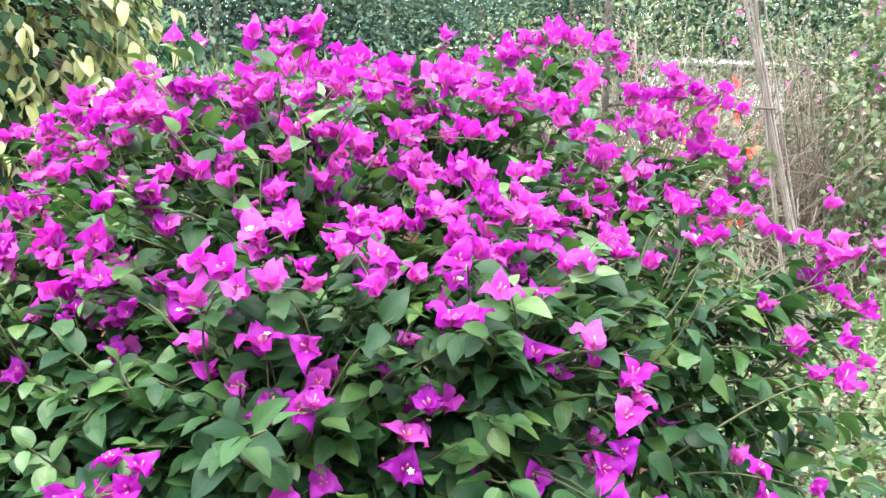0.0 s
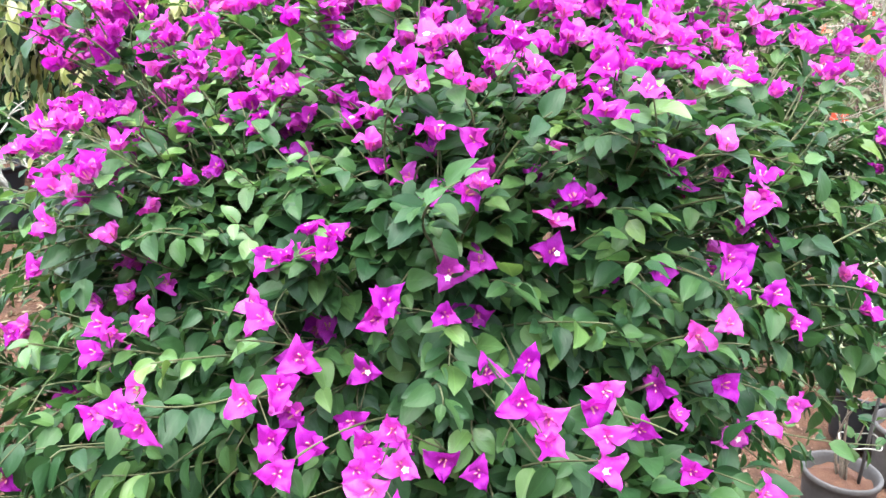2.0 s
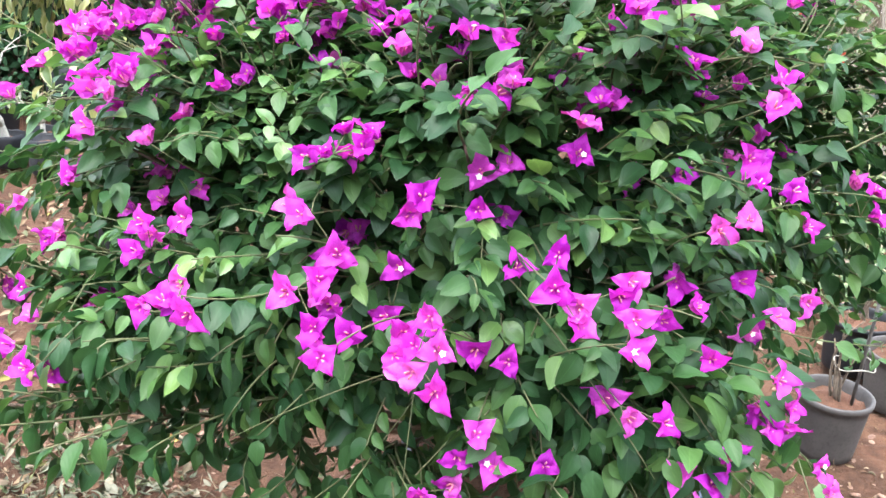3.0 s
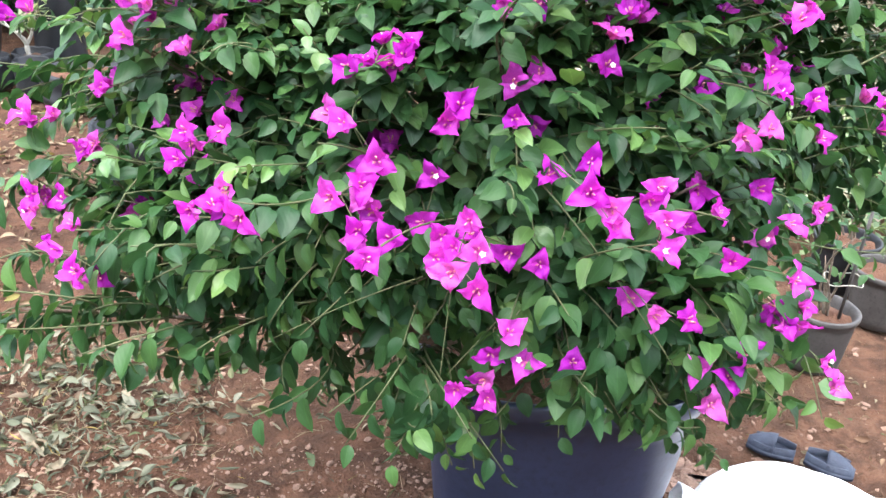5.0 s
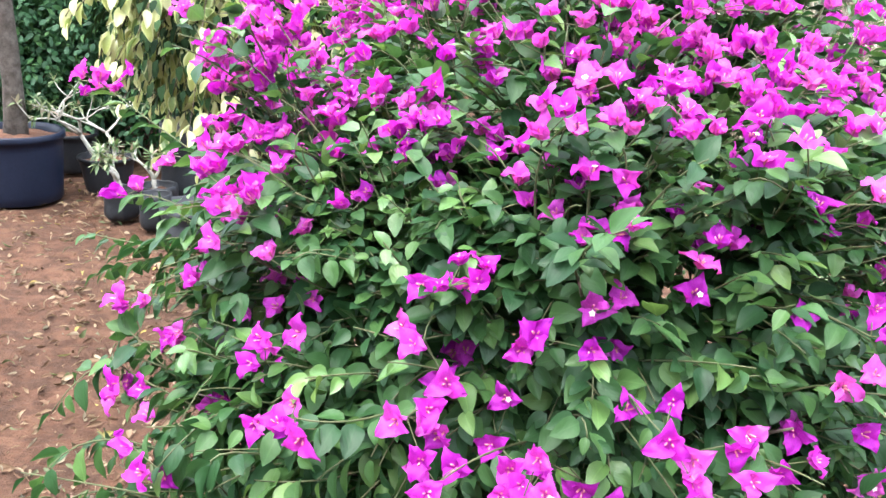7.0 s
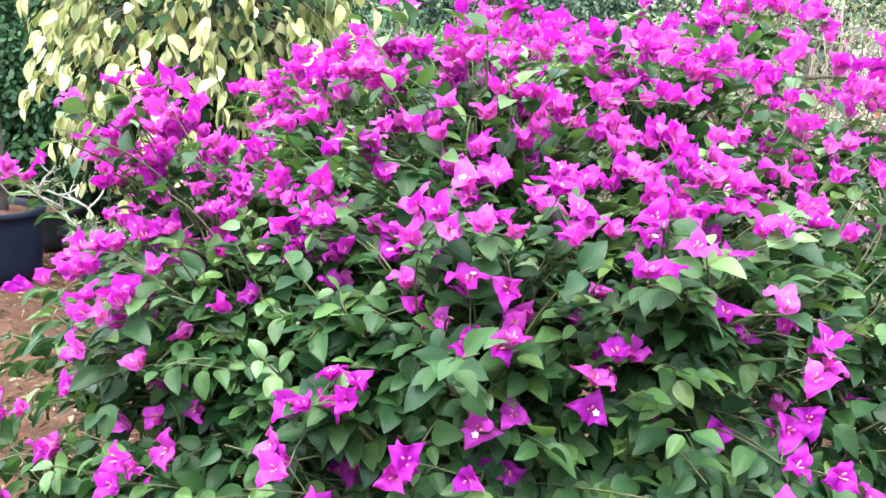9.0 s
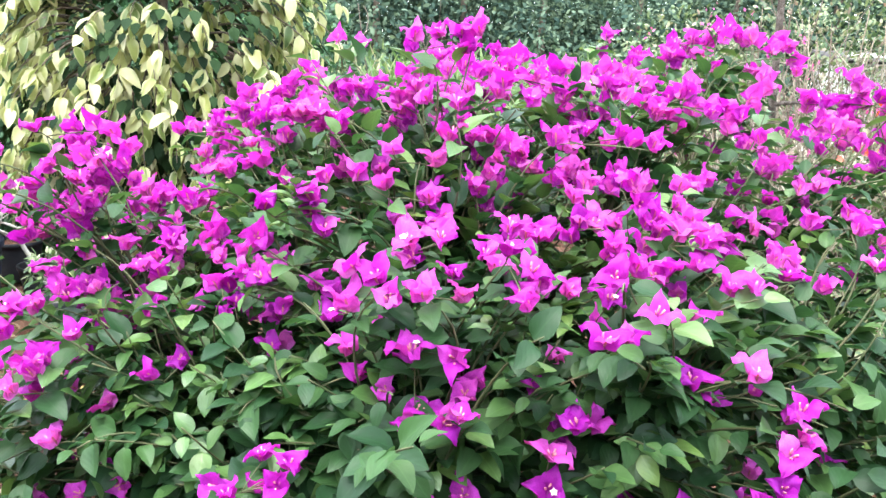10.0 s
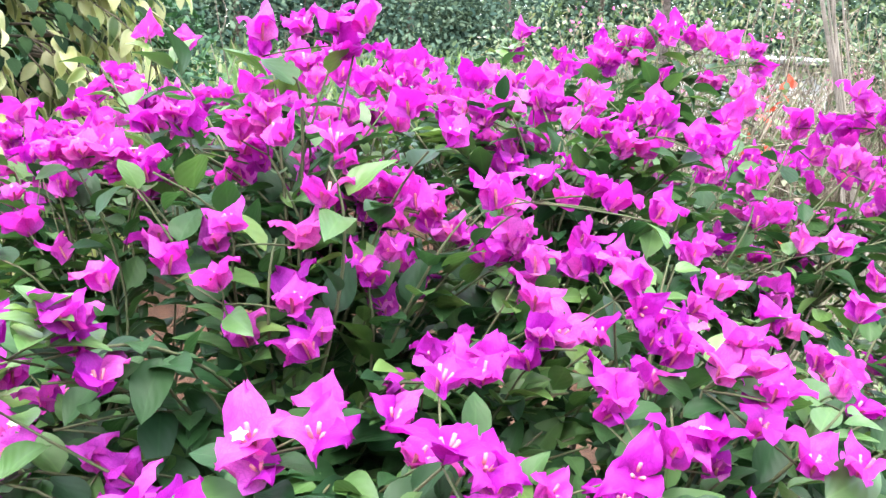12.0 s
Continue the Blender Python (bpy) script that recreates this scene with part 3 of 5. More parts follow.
LEFT_WING = [(-1.53, 1.90, 1.29), (-1.44, 1.90, 1.33), (-1.24, 1.70, 1.15), (-1.10, 1.74, 1.26), (-1.07, 1.61, 1.44), (-1.06, 1.56, 1.38), (-1.05, 1.66, 1.40),
             (-1.00, 1.50, 1.57), (-0.99, 1.61, 1.56), (-0.98, 1.89, 1.39), (-0.96, 1.65, 1.50), (-0.96, 1.81, 1.40), (-0.95, 1.34, 1.28), (-0.95, 1.58, 1.44),
             (-0.94, 1.60, 1.50), (-0.94, 1.73, 1.36), (-0.93, 1.33, 1.18), (-0.93, 1.44, 1.29), (-0.93, 1.54, 1.41), (-0.93, 1.61, 1.45), (-0.92, 1.21, 1.13),
             (-0.92, 1.24, 1.22), (-0.92, 1.48, 1.16), (-0.90, 1.45, 1.29), (-0.90, 1.55, 1.19), (-0.89, 1.56, 1.25), (-0.89, 1.78, 1.41), (-0.89, 1.97, 1.38),
             (-0.88, 1.22, 1.19), (-0.88, 1.33, 1.20), (-0.87, 1.65, 1.29), (-0.85, 1.87, 1.39), (-0.83, 1.57, 1.25)]
LEFT_WING_LOW = [(-1.43, 1.78, 1.03), (-1.38, 1.80, 1.05), (-1.21, 1.37, 0.92), (-1.15, 1.22, 0.77), (-1.09, 1.23, 0.79), (-1.07, 1.43, 0.96), (-1.05, 1.32, 0.88),
                 (-1.02, 1.33, 1.00), (-0.98, 1.01, 0.75), (-0.96, 1.26, 0.75), (-0.95, 1.30, 0.77), (-0.93, 1.26, 0.78), (-0.88, 1.45, 0.97), (-0.84, 1.33, 0.96)]
RIGHT_WING_WEST = [(0.40, 2.02, 1.46), (0.42, 1.32, 0.98), (0.43, 1.53, 1.07), (0.45, 1.96, 1.49), (0.45, 2.39, 1.55), (0.46, 2.30, 1.57), (0.50, 1.72, 1.47), (0.52,
                   2.10, 1.57), (0.54, 2.00, 1.62), (0.55, 2.10, 1.68), (0.56, 1.48, 1.03), (0.57, 2.12, 1.66), (0.57, 2.19, 1.50), (0.58, 1.76, 1.45), (0.58, 2.10,
                   1.59), (0.58, 2.30, 1.59), (0.59, 1.44, 1.03)]
RIGHT_WING_EAST = [(0.60, 1.44, 0.97), (0.60, 1.82, 1.38), (0.62, 2.46, 1.64), (0.64, 1.74, 1.45), (0.64, 2.12, 1.69), (0.66, 2.10, 1.61), (0.68, 1.40, 1.01), (0.70,
                   1.59, 1.22), (0.71, 2.10, 1.55), (0.72, 2.12, 1.70), (0.74, 1.57, 1.16), (0.79, 1.75, 1.39), (0.80, 1.75, 1.30), (0.85, 1.75, 1.39), (0.86, 1.75,
                   1.28), (0.92, 1.72, 1.14), (0.92, 1.75, 1.24)]
STRETCHES = (CROWN, CROWN_BACK, FACE_LEFT, FACE_MIDDLE, FACE_RIGHT, FIRST_LEDGE_EAST, FIRST_LEDGE_LEFT, FIRST_LEDGE_WEST, LEFT_WING, LEFT_WING_LOW, RIGHT_WING_EAST, RIGHT_WING_WEST)
# tips of the low shoots that hang past the tub
HANGING_WEST = [(-1.22, 1.06, 0.70), (-1.12, 0.98, 0.66), (-1.24, 1.20, 0.73), (-0.92, 0.95, 0.60), (-0.85, 1.00, 0.56), (-0.75, 0.97, 0.62), (-1.02, 1.05, 0.60),
                (-1.44, 1.75, 0.88), (-1.33, 1.70, 0.88), (-1.23, 1.40, 0.87), (-1.20, 1.35, 0.81), (-1.20, 1.60, 0.96), (-1.14, 1.20, 0.73), (-0.99, 1.10, 0.77),
                (-1.00, 1.20, 0.80), (-1.11, 1.30, 0.82), (-0.94, 1.25, 0.85), (-0.86, 1.00, 0.80), (-0.95, 1.35, 0.91)]
HANGING_MIDDLE = [(-0.68, 0.93, 0.55), (-0.52, 0.92, 0.58), (-0.42, 0.95, 0.46), (-0.31, 0.94, 0.50), (-0.28, 1.03, 0.42), (-0.21, 1.01, 0.38), (-0.26, 1.00, 0.50),
                  (-0.62, 1.05, 0.48), (0.18, 1.00, 0.50), (0.30, 1.02, 0.55), (-0.33, 1.02, 0.40), (-0.16, 1.02, 0.45), (-0.10, 1.01, 0.47), (-0.02, 1.01, 0.48),
                  (0.06, 1.01, 0.46), (0.12, 1.02, 0.45), (-0.05, 0.98, 0.55), (0.24, 1.01, 0.47), (-0.36, 0.99, 0.52), (-0.50, 0.97, 0.50), (0.36, 1.06, 0.52), (-0.46,
                  0.98, 0.66), (-0.58, 0.95, 0.68), (-0.66, 0.95, 0.66)]
ARCHING_WEST = [(-1.26, 1.09, 0.64), (-1.2, 1.09, 0.62), (-1.24, 1.09, 0.47), (-1.15, 1.09, 0.46), (-1.11, 1.09, 0.57), (-1.06, 1.09, 0.52), (-1.02, 1.09, 0.63), (-0.99, 1.09, 0.57), (-0.88, 1.09, 0.51), (-0.91, 1.09, 0.61), (-0.85, 1.09, 0.53), (-0.9, 1.09, 0.73)]
ARCHING_MIDDLE = [(-0.74, 1.17, 0.5), (-0.69, 1.17, 0.48), (-0.65, 1.17, 0.56), (-0.6, 1.17, 0.37), (-0.52, 1.17, 0.4), (-0.57, 1.17, 0.52), (-0.51, 1.17, 0.51), (-0.39, 1.17, 0.36), (-0.47, 1.17, 0.46), (-0.82, 1.17, 0.61), (-0.77, 1.17, 0.56)]
HANGING_EAST = [(0.66, 1.50, 0.84), (0.75, 1.60, 0.95), (0.90, 1.70, 1.00), (0.85, 1.65, 0.85), (0.95, 1.78, 1.10), (0.62, 1.42, 0.72), (0.72, 1.66, 1.08), (0.80,
                1.72, 1.22)]
# tips of pale new growth
FRESH = [(-0.48, 1.38, 1.46), (-0.30, 1.14, 1.40), (0.08, 1.22, 1.42), (0.22, 1.28, 1.41), (-1.00, 1.36, 0.98), (-0.55, 1.06, 1.00), (-0.22, 1.06, 1.05), (-0.70, 1.08, 0.94), (0.12, 0.92, 0.96)]


def depth_in(p):
    """How deep a point lies in the leafy masses: over 1 outside all of them."""
    return min(sum(((p[k] - c[k]) / r[k]) ** 2 for k in range(3)) for c, r in MASSES)


def bougainvillea():
    plant = thing("bougainvillea", tuple(ROOT), "large bougainvillea bush with magenta bracts, growing in a dark blue tub", "bougainvillea")
    # woody limbs from the pot into the crown
    goals = [c for c, r in MASSES] + [(-0.45, 1.25, 0.90), (0.12, 1.10, 0.95), (-0.30, 1.60, 1.25), (0.20, 1.95, 1.30), (-0.60, 1.95, 1.20), (-0.10, 1.05, 0.80), (0.45, 2.20, 1.20),
                                       (-0.95, 1.70, 1.05), (-0.85, 1.15, 0.70), (0.05, 1.35, 1.18), (-0.25, 1.15, 1.15),
                                       (0.62, 1.72, 1.02), (0.80, 1.72, 1.18), (0.50, 2.00, 1.38), (0.30, 2.35, 1.60), (-0.60, 2.10, 1.50), (-0.30, 1.65, 1.42), (0.10, 1.45, 1.30), (-0.95, 1.60, 1.30),
                                       (0.05, 1.95, 1.52), (-0.15, 2.45, 1.65), (0.40, 1.35, 0.92), (0.22, 1.10, 0.75),
                                       (-1.00, 1.12, 0.66), (-1.15, 1.12, 0.60), (-0.62, 1.15, 0.56), (-0.85, 1.12, 0.60), (-0.40, 1.12, 0.52)]
    knots = []
    for g in goals:
        foot = ROOT + np.array((rng.normal(0, 0.02), rng.normal(0, 0.02), -0.02))
        line = bent(foot, g, 0.10, 0.05, 12)
        v, f = tube(line, np.linspace(0.014, 0.0022, 12), 7)
        mesh_object("stem", v, f, M_WOOD, plant)
        knots.append(line[3:])
    first = np.concatenate(knots)
    for k in range(46):
        c, r = MASSES[k % 6]
        g = np.array(c) + unit(rng.normal(0, 1, 3)) * np.array(r) * rng.uniform(0.4, 0.72)
        foot = first[np.argmin(((first - (g + ROOT * 0.4) / 1.4) ** 2).sum(1))]
        line = bent(foot, g, 0.05, 0.05, 9)
        v, f = tube(line, np.linspace(0.005, 0.0015, 9), 6)
        mesh_object("stem", v, f, M_WOOD, plant)
        knots.append(line[2:])
    knots = np.concatenate(knots)
    flowers = [flower_mesh("flower", o, w, (M_BRACT, M_TUBE, M_STAR)) for o, w in ((28, 0), (34, 0), (40, 0), (46, 0), (50, 0), (54, 0), (60, 1), (57, 0), (61, 0), (64, 0), (68, 0), (72, 0), (77, 0), (66, 0))]
    flowers_far = [flower_mesh("flower", o, w, (M_BRACTS, M_TUBE, M_STAR)) for o, w in ((27, 0), (32, 0), (36, 0), (41, 0), (46, 0), (50, 0), (54, 0), (58, 0), (44, 0), (62, 0))]
    leaf_a, leaf_b = leaf_mesh("leaf", OVATE, M_LEAF), leaf_mesh("leaf", ROUNDER, M_LEAF)
    counts = {"leaf": 0, "flower": 0}
    every = np.array([h for stretch in STRETCHES for h in stretch])
    outward = unit((every - HEART) * np.array((1.0, 1.0, 0.8)) + np.array((0.0, -0.25, 0.25)))
    upper = every[every[:, 2] > 1.20]

    def before_flowers(p, wide):
        """Whether a point hangs over the face of a flower: flowers sit outermost on the bush."""
        d = p - every
        for way in (outward, OPEN_SIDE):
            s = (d * way).sum(1)
            if ((s > 0.004) & (s < 0.25) & (((d - s[:, None] * way) ** 2).sum(1) < wide * wide)).any():
                return True
        return False

    def beside(many, wide, sink):
        """A place beside one of the flowers, a little below it."""
        p = many[rng.integers(len(many))]
        return p + rng.normal(0, 1, 3) * np.array((wide, wide, wide * 0.3)) - UP * rng.uniform(*sink)

    def under_crest(p):
        """The same place, no higher than the uneven top of the bush."""
        return np.array((p[0], p[1], min(p[2], np.interp(p[0], (-1.0, -0.8, -0.5, -0.4, -0.3, 0.35), (1.54, 1.65, 1.68, 1.73, 1.81, 1.83)) - 0.03 * rng.random())))

    twigs, rest, young, far_flowers = [], [], [], []

    def one_shoot(tip, own=False, fresh=None):
        """A twig out of the crown with leaves turn about along its outer part."""
        tip = np.asarray(tip, float)
        out = unit((tip - HEART) * np.array((1.0, 1.0, 0.8)))
        want = tip - out * 0.27 - UP * 0.06
        root = knots[np.argmin(((knots - want) ** 2).sum(1))]
        line = bent(root, tip, 0.03 + 0.06 * rng.random(), 0.09 if tip[2] < 0.75 else 0.05, 10)
        length = np.linalg.norm(np.diff(line, axis=0), axis=1).sum()
        v, f = tube(line, np.linspace(0.0028, 0.0013, 10), 5)
        holder = None
        if own:
            holder = mesh_object("branch", v, f, M_TWIG, plant)
        else:
            twigs.append((v, f))
        reach = min(0.50 if tip[2] > 0.75 else 0.68, 0.92 * length)
        n = max(4, int(reach / 0.022))
        high = min(1.0, max(0.0, (tip[2] - 0.55) / 0.75))  # leaves hang on the low shoots and lie flat on the high ones
        # more pale leaves high up: new growth, and leaf colour brightening the dim crown
        fresh = rng.random() < (0.34 if tip[2] > 1.1 and tip[1] > 1.3 else 0.10 if tip[2] > 0.9 else 0.06) if fresh is None else fresh
        for k in range(n):
            f = 1 - (reach / length) * (k + 0.6 * rng.random()) / n
            s = f * 9
            i = min(8, int(s))
            p = line[i] + (line[i + 1] - line[i]) * (s - i)
            run = unit(line[i + 1] - line[i])
            around = unit(np.cross(run, UP)) * (1 if k % 2 else -1)
            d = unit(around * rng.uniform(0.5, 1.0) + out * rng.uniform(0.2, 0.8) + run * 0.3 + UP * (rng.uniform(-1.25, -0.25) + 0.55 * high) + rng.normal(0, 0.24, 3))
            nn = unit(UP * rng.uniform(0.6, 1.2) * (0.12 + 0.98 * high) + out * rng.uniform(0.3, 1.0) * (1.1 - 0.5 * high) + rng.normal(0, 0.30, 3))
            size = rng.uniform(0.037, 0.070) * (0.72 if k < 2 else 1.0)
            p = p + d * 0.010
            if before_flowers(p + d * size * 0.5, 0.038 if tip[2] < 1.2 else 0.034):
                continue
            if own and counts["leaf"] < 300 and tip[1] < 1.30:
                ob = new("leaf", (leaf_a, leaf_b)[rng.integers(2)])
                r = frames_of(d[None], nn[None])[0]
                ob.parent = holder
                ob.matrix_basis = Matrix.Translation(p) @ Matrix(r.tolist()).to_4x4() @ Matrix.Scale(size, 4)
                counts["leaf"] += 1
            elif k < 5 and fresh:
                young.append((p, d, nn, size))
            else:
                rest.append((p, d, nn, size))
        return holder

    def bloom(p, holder):
        """One flower; low on the face of the bush they look outwards, higher up to the sky."""
        out = unit((p - HEART) * np.array((1.0, 1.0, 0.8)))
        low = p[2] < 1.15 and p[1] < 1.45
        lean = out * rng.uniform(0.5, 1.1) + UP * rng.uniform(0.15, 0.8) + rng.normal(0, 0.38, 3)
        axis = unit(lean + (np.array((0.0, -0.75, 0.0)) if low else UP * 0.40))
        side = unit(np.cross(axis, rng.normal(0, 1, 3)))
        r = np.stack((side, np.cross(axis, side), axis), -1)
        size = rng.uniform(0.98, 1.24) if low else rng.uniform(0.90, 1.16) if p[1] < 1.5 else rng.uniform(0.96, 1.28)
        p = p - axis * 0.014
        if holder is not None and counts["flower"] < 300:
            ob = new("flower", flowers[rng.integers(5, 14) if low else rng.integers(0, 8)])
            ob.parent = holder
            ob.matrix_basis = Matrix.Translation(p) @ Matrix(r.tolist()).to_4x4() @ Matrix.Scale(size, 4)
            counts["flower"] += 1
        else:
            far_flowers.append((p, r, size))
        return p

    tips, holders = [], []
    for stretch in STRETCHES:
        for at in stretch:
            at = np.array(at)
            gap = [np.linalg.norm(at - q) for q in tips]
            if gap and min(gap) < 0.085:
                k = int(np.argmin(gap))
            else:
                k = len(tips)
                tips.append(at - unit(at - HEART) * 0.03)
                holders.append(one_shoot(tips[k], True))
            foot = bloom(at, holders[k])
            twigs.append(tube(bent(tips[k], foot, 0.004, 0.002, 5), 0.0011, 4))
            more = rng.integers(1, 4) if at[1] > 1.6 and at[2] > 1.3 or at[0] < -0.82 and at[2] > 1.1 else rng.integers(0, 3) if at[2] > 1.15 and at[1] > 1.45 or at[0] < -0.82 else int(rng.random() < 0.4)
            for j in range(more):
                q = at + rng.normal(0, 1, 3) * np.array((0.040, 0.040, 0.024)) - unit(at - HEART) * 0.014
                foot = bloom(under_crest(q) if q[1] > 1.6 else q, None)
                twigs.append(tube(bent(tips[k], foot, 0.004, 0.002, 5), 0.0011, 4))
    for p in FRESH:
        one_shoot(p, False, True)
    # an upright rosette of pale new leaves
    for k in range(11):
        a, up = k * 2.4, 0.25 + 0.07 * k
        d = unit(np.array((math.cos(a), math.sin(a), up)))
        young.append((np.array(FRESH[0]) + UP * (0.004 * k + 0.01), d, unit(UP - d * 0.4), 0.058 - 0.0025 * k))
    # long bare twigs that arch over the leaves
    for a, b, r in (((-0.22, 1.08, 1.00), (0.09, 0.92, 0.67), 0.0019), ((-0.30, 1.06, 0.84), (-0.32, 0.94, 0.60), 0.0016), ((-0.36, 1.05, 0.76), (-0.62, 0.97, 0.66), 0.0014)):
        v, f = tube(bent(a, b, 0.045, 0.02, 10), np.linspace(r, r * 0.5, 10), 6)
        mesh_object("branch", v, f, M_TWIG, plant)
    # more flowering shoots between them, higher up
    for k in range(100):
        p = under_crest(beside(upper, 0.09, (-0.01, 0.05)))
        one_shoot(p - UP * 0.03)
        for j in range(rng.integers(1, 4)):
            bloom(under_crest(p + rng.normal(0, 0.03, 3)), None)
    for k in range(75):
        x, y = rng.uniform(-0.98, 0.15), rng.uniform(1.80, 2.50)
        p = np.array((x, y, 1.47 + 0.20 * min(1.0, max(0.0, (x + 0.98) / 0.55)) + rng.normal(0, 0.035)))
        one_shoot(p - UP * 0.04)
        for j in range(rng.integers(1, 4)):
            bloom(under_crest(p + rng.normal(0, 0.035, 3)), None)
    # leafy shoots over the crown, behind and below the flowers
    for k in range(200):
        one_shoot(beside(upper, 0.085, (0.05, 0.16)))
    # the leafy face of the bush, from the tub's rim up to the first ledge
    for k in range(430):
        x, z = rng.uniform(-0.85, 0.75), rng.uniform(0.58, 1.36)
        if x < -0.6 and z < 0.8 or x > 0.40 and rng.random() < 0.75:
            continue
        y = 0.97 + 0.28 * (z - 0.6) + (0.90 * x ** 1.5 if x > 0 else 0.26 * max(0.0, -x - 0.2)) + rng.uniform(0.0, 0.12)
        if not before_flowers(np.array((x, y, z)), 0.05):
            one_shoot((x, y, z))
    # low shoots that hang past the tub and over the earth
    for p in HANGING_WEST + HANGING_MIDDLE + HANGING_EAST:
        for again in range(2 if p[0] < -0.7 and p[2] > 0.75 or -0.45 < p[0] < 0.4 else 1):
            one_shoot(np.array(p) + rng.normal(0, 0.035, 3))
    for p in ARCHING_WEST + ARCHING_MIDDLE:
        one_shoot(np.array(p) + rng.normal(0, 0.015, 3))
    # leafy shoots that fill the masses
    made = 0
    while made < 480:
        c, r = MASSES[rng.choice(8, p=(0.34, 0.20, 0.13, 0.04, 0.10, 0.10, 0.01, 0.08))]
        u = unit(rng.normal(0, 1, 3))
        if u[1] > 0.6:
            continue
        p = np.array(c) + u * np.array(r) * rng.uniform(0.80, 1.0)
        if depth_in(p) < 0.55 or p[2] < 0.36 or before_flowers(p, 0.06):
            continue
        one_shoot(p)
        made += 1
    for k in range(170):
        one_shoot((rng.uniform(-0.85, 0.30), rng.uniform(1.28, 1.75), rng.uniform(1.10, 1.36)))
    # leaves deep in the shade of the crown
    for k in range(2600):
        c, r = MASSES[rng.integers(0, 8)]
        u = unit(rng.normal(0, 1, 3))
        p = np.array(c) + u * np.array(r) * rng.uniform(0.25, 0.85)
        rest.append((p, unit(u + rng.normal(0, 0.5, 3) - UP * 0.3), unit(UP + u * 0.5 + rng.normal(0, 0.4, 3)), rng.uniform(0.045, 0.07)))
    rng.shuffle(rest)
    v, f = tubes(twigs)
    tagged(mesh_object("brushwood", v, f, M_TWIG, plant), kind="stuff")
    for name, rows, mat in (("foliage", rest, M_LEAVES), ("young_foliage", young, M_YOUNG)):
        half = len(rows) // 2
        p, d, nn, s = (np.array([r[k] for r in rows]) for k in range(4))
        leaves_object(name, OVATE, d[:half], nn[:half], p[:half], s[:half], mat, plant)
        leaves_object(name, ROUNDER, d[half:], nn[half:], p[half:], s[half:], mat, plant)
    # the flowers past the nearest, joined
    verts, faces, uvs, slots, k = [], [], [], [], 0
    shapes = []
    for me in flowers_far:
        co = np.empty(len(me.vertices) * 3)
        me.vertices.foreach_get("co", co)
        uv = {}
        for lp, d in zip(me.loops, me.uv_layers[0].data):
            uv[lp.vertex_index] = tuple(d.uv)
        shapes.append((co.reshape(-1, 3), [tuple(q.vertices) for q in me.polygons], [uv[i] for i in range(len(me.vertices))], [q.material_index for q in me.polygons]))
    for p, r, size in far_flowers:
        co, fs, uv, sl = shapes[rng.integers(len(shapes))]
        verts.append(co @ r.T * size + p)
        faces += [tuple(i + k for i in q) for q in fs]
        uvs += uv
        slots += sl
        k += len(co)
    tagged(mesh_object("blossom", np.concatenate(verts), faces, [M_BRACTS, M_TUBE, M_STAR], plant, uvs, slots), kind="stuff")
    plant.location, plant.scale = tuple(STAND + GROWN * ROOT), (GROWN,) * 3
    return plant


tub("large_tub", (0.022, 1.50, 0.0), 0.338, 0.276, 0.490, M_SLATE, "large squarish slate blue plastic tub standing on bare earth", lip=0.020, square=3.4, wobble=0.012)
bougainvillea()


# ---- plants round about ----
def crown_points(n, centre, radii, shell=0.55):
    """Points in an uneven crown, denser to its skin, with the way outwards at each."""
    u = unit(rng.normal(0, 1, (n, 3)))
    lump = np.array([1 + 0.28 * noise.noise((a[0] * 2.2 + centre[0], a[1] * 2.2 + centre[1], a[2] * 2.2)) for a in u])
    q = (shell + (1 - shell) * rng.random(n) ** 0.7) * lump
    return np.array(centre) + u * np.array(radii) * q[:, None], u


def shrub(name, at, radius, high, leaf, size, count, label, stems=7, low=0.1, flowers=None, category="shrub", group="", wood=None, squash=1.0):
    """Several stems from the ground with a crown of many small leaves, and flowers where it bears them."""
    ob = thing(name, at, label, category, group)
    a = np.array(at, float)
    centre = a + UP * (low + (high - low) * 0.52)
    radii = (radius, radius * squash, (high - low) * 0.52)
    goals, out = crown_points(stems, centre, radii, 0.5)
    many = []
    for g in goals:
        g[2] = max(g[2], at[2] + 0.4 * high)
        many.append(tube(bent(a + np.array((rng.normal(0, 0.04), rng.normal(0, 0.04), -0.03)), g, 0.08, 0.06, 7), np.linspace(0.016, 0.005, 7), 5))
    v, f = tubes(many)
    mesh_object("trunk", v, f, wood or M_WOOD, ob)
    p, u = crown_points(count, centre, radii)
    p[:, 2] = np.maximum(p[:, 2], at[2] + 0.03)
    d = unit(u * 0.7 + UP * rng.uniform(-0.6, 0.5, (count, 1)) + rng.normal(0, 0.5, (count, 3)))
    n = unit(u * 0.6 + UP * 0.7 + rng.normal(0, 0.45, (count, 3)))
    leaves_object("crown", SIMPLE if count < 3000 else TINY, d, n, p, rng.uniform(0.7, 1.25, count) * size, leaf, ob)
    if flowers:
        mat, k, fs = flowers
        heads, uu = crown_points(max(1, k // 5), centre, radii, 0.95)
        p = np.repeat(heads, 5, axis=0) + rng.normal(0, fs * 1.1, (len(heads) * 5, 3))
        uu = np.repeat(uu, 5, axis=0)
        d = unit(uu * 0.6 + rng.normal(0, 0.6, p.shape))
        n = unit(uu + rng.normal(0, 0.4, p.shape))
        leaves_object("blossom", SIMPLE, d, n, p, rng.uniform(0.8, 1.3, len(p)) * fs * 1.6, mat, ob)
    return ob


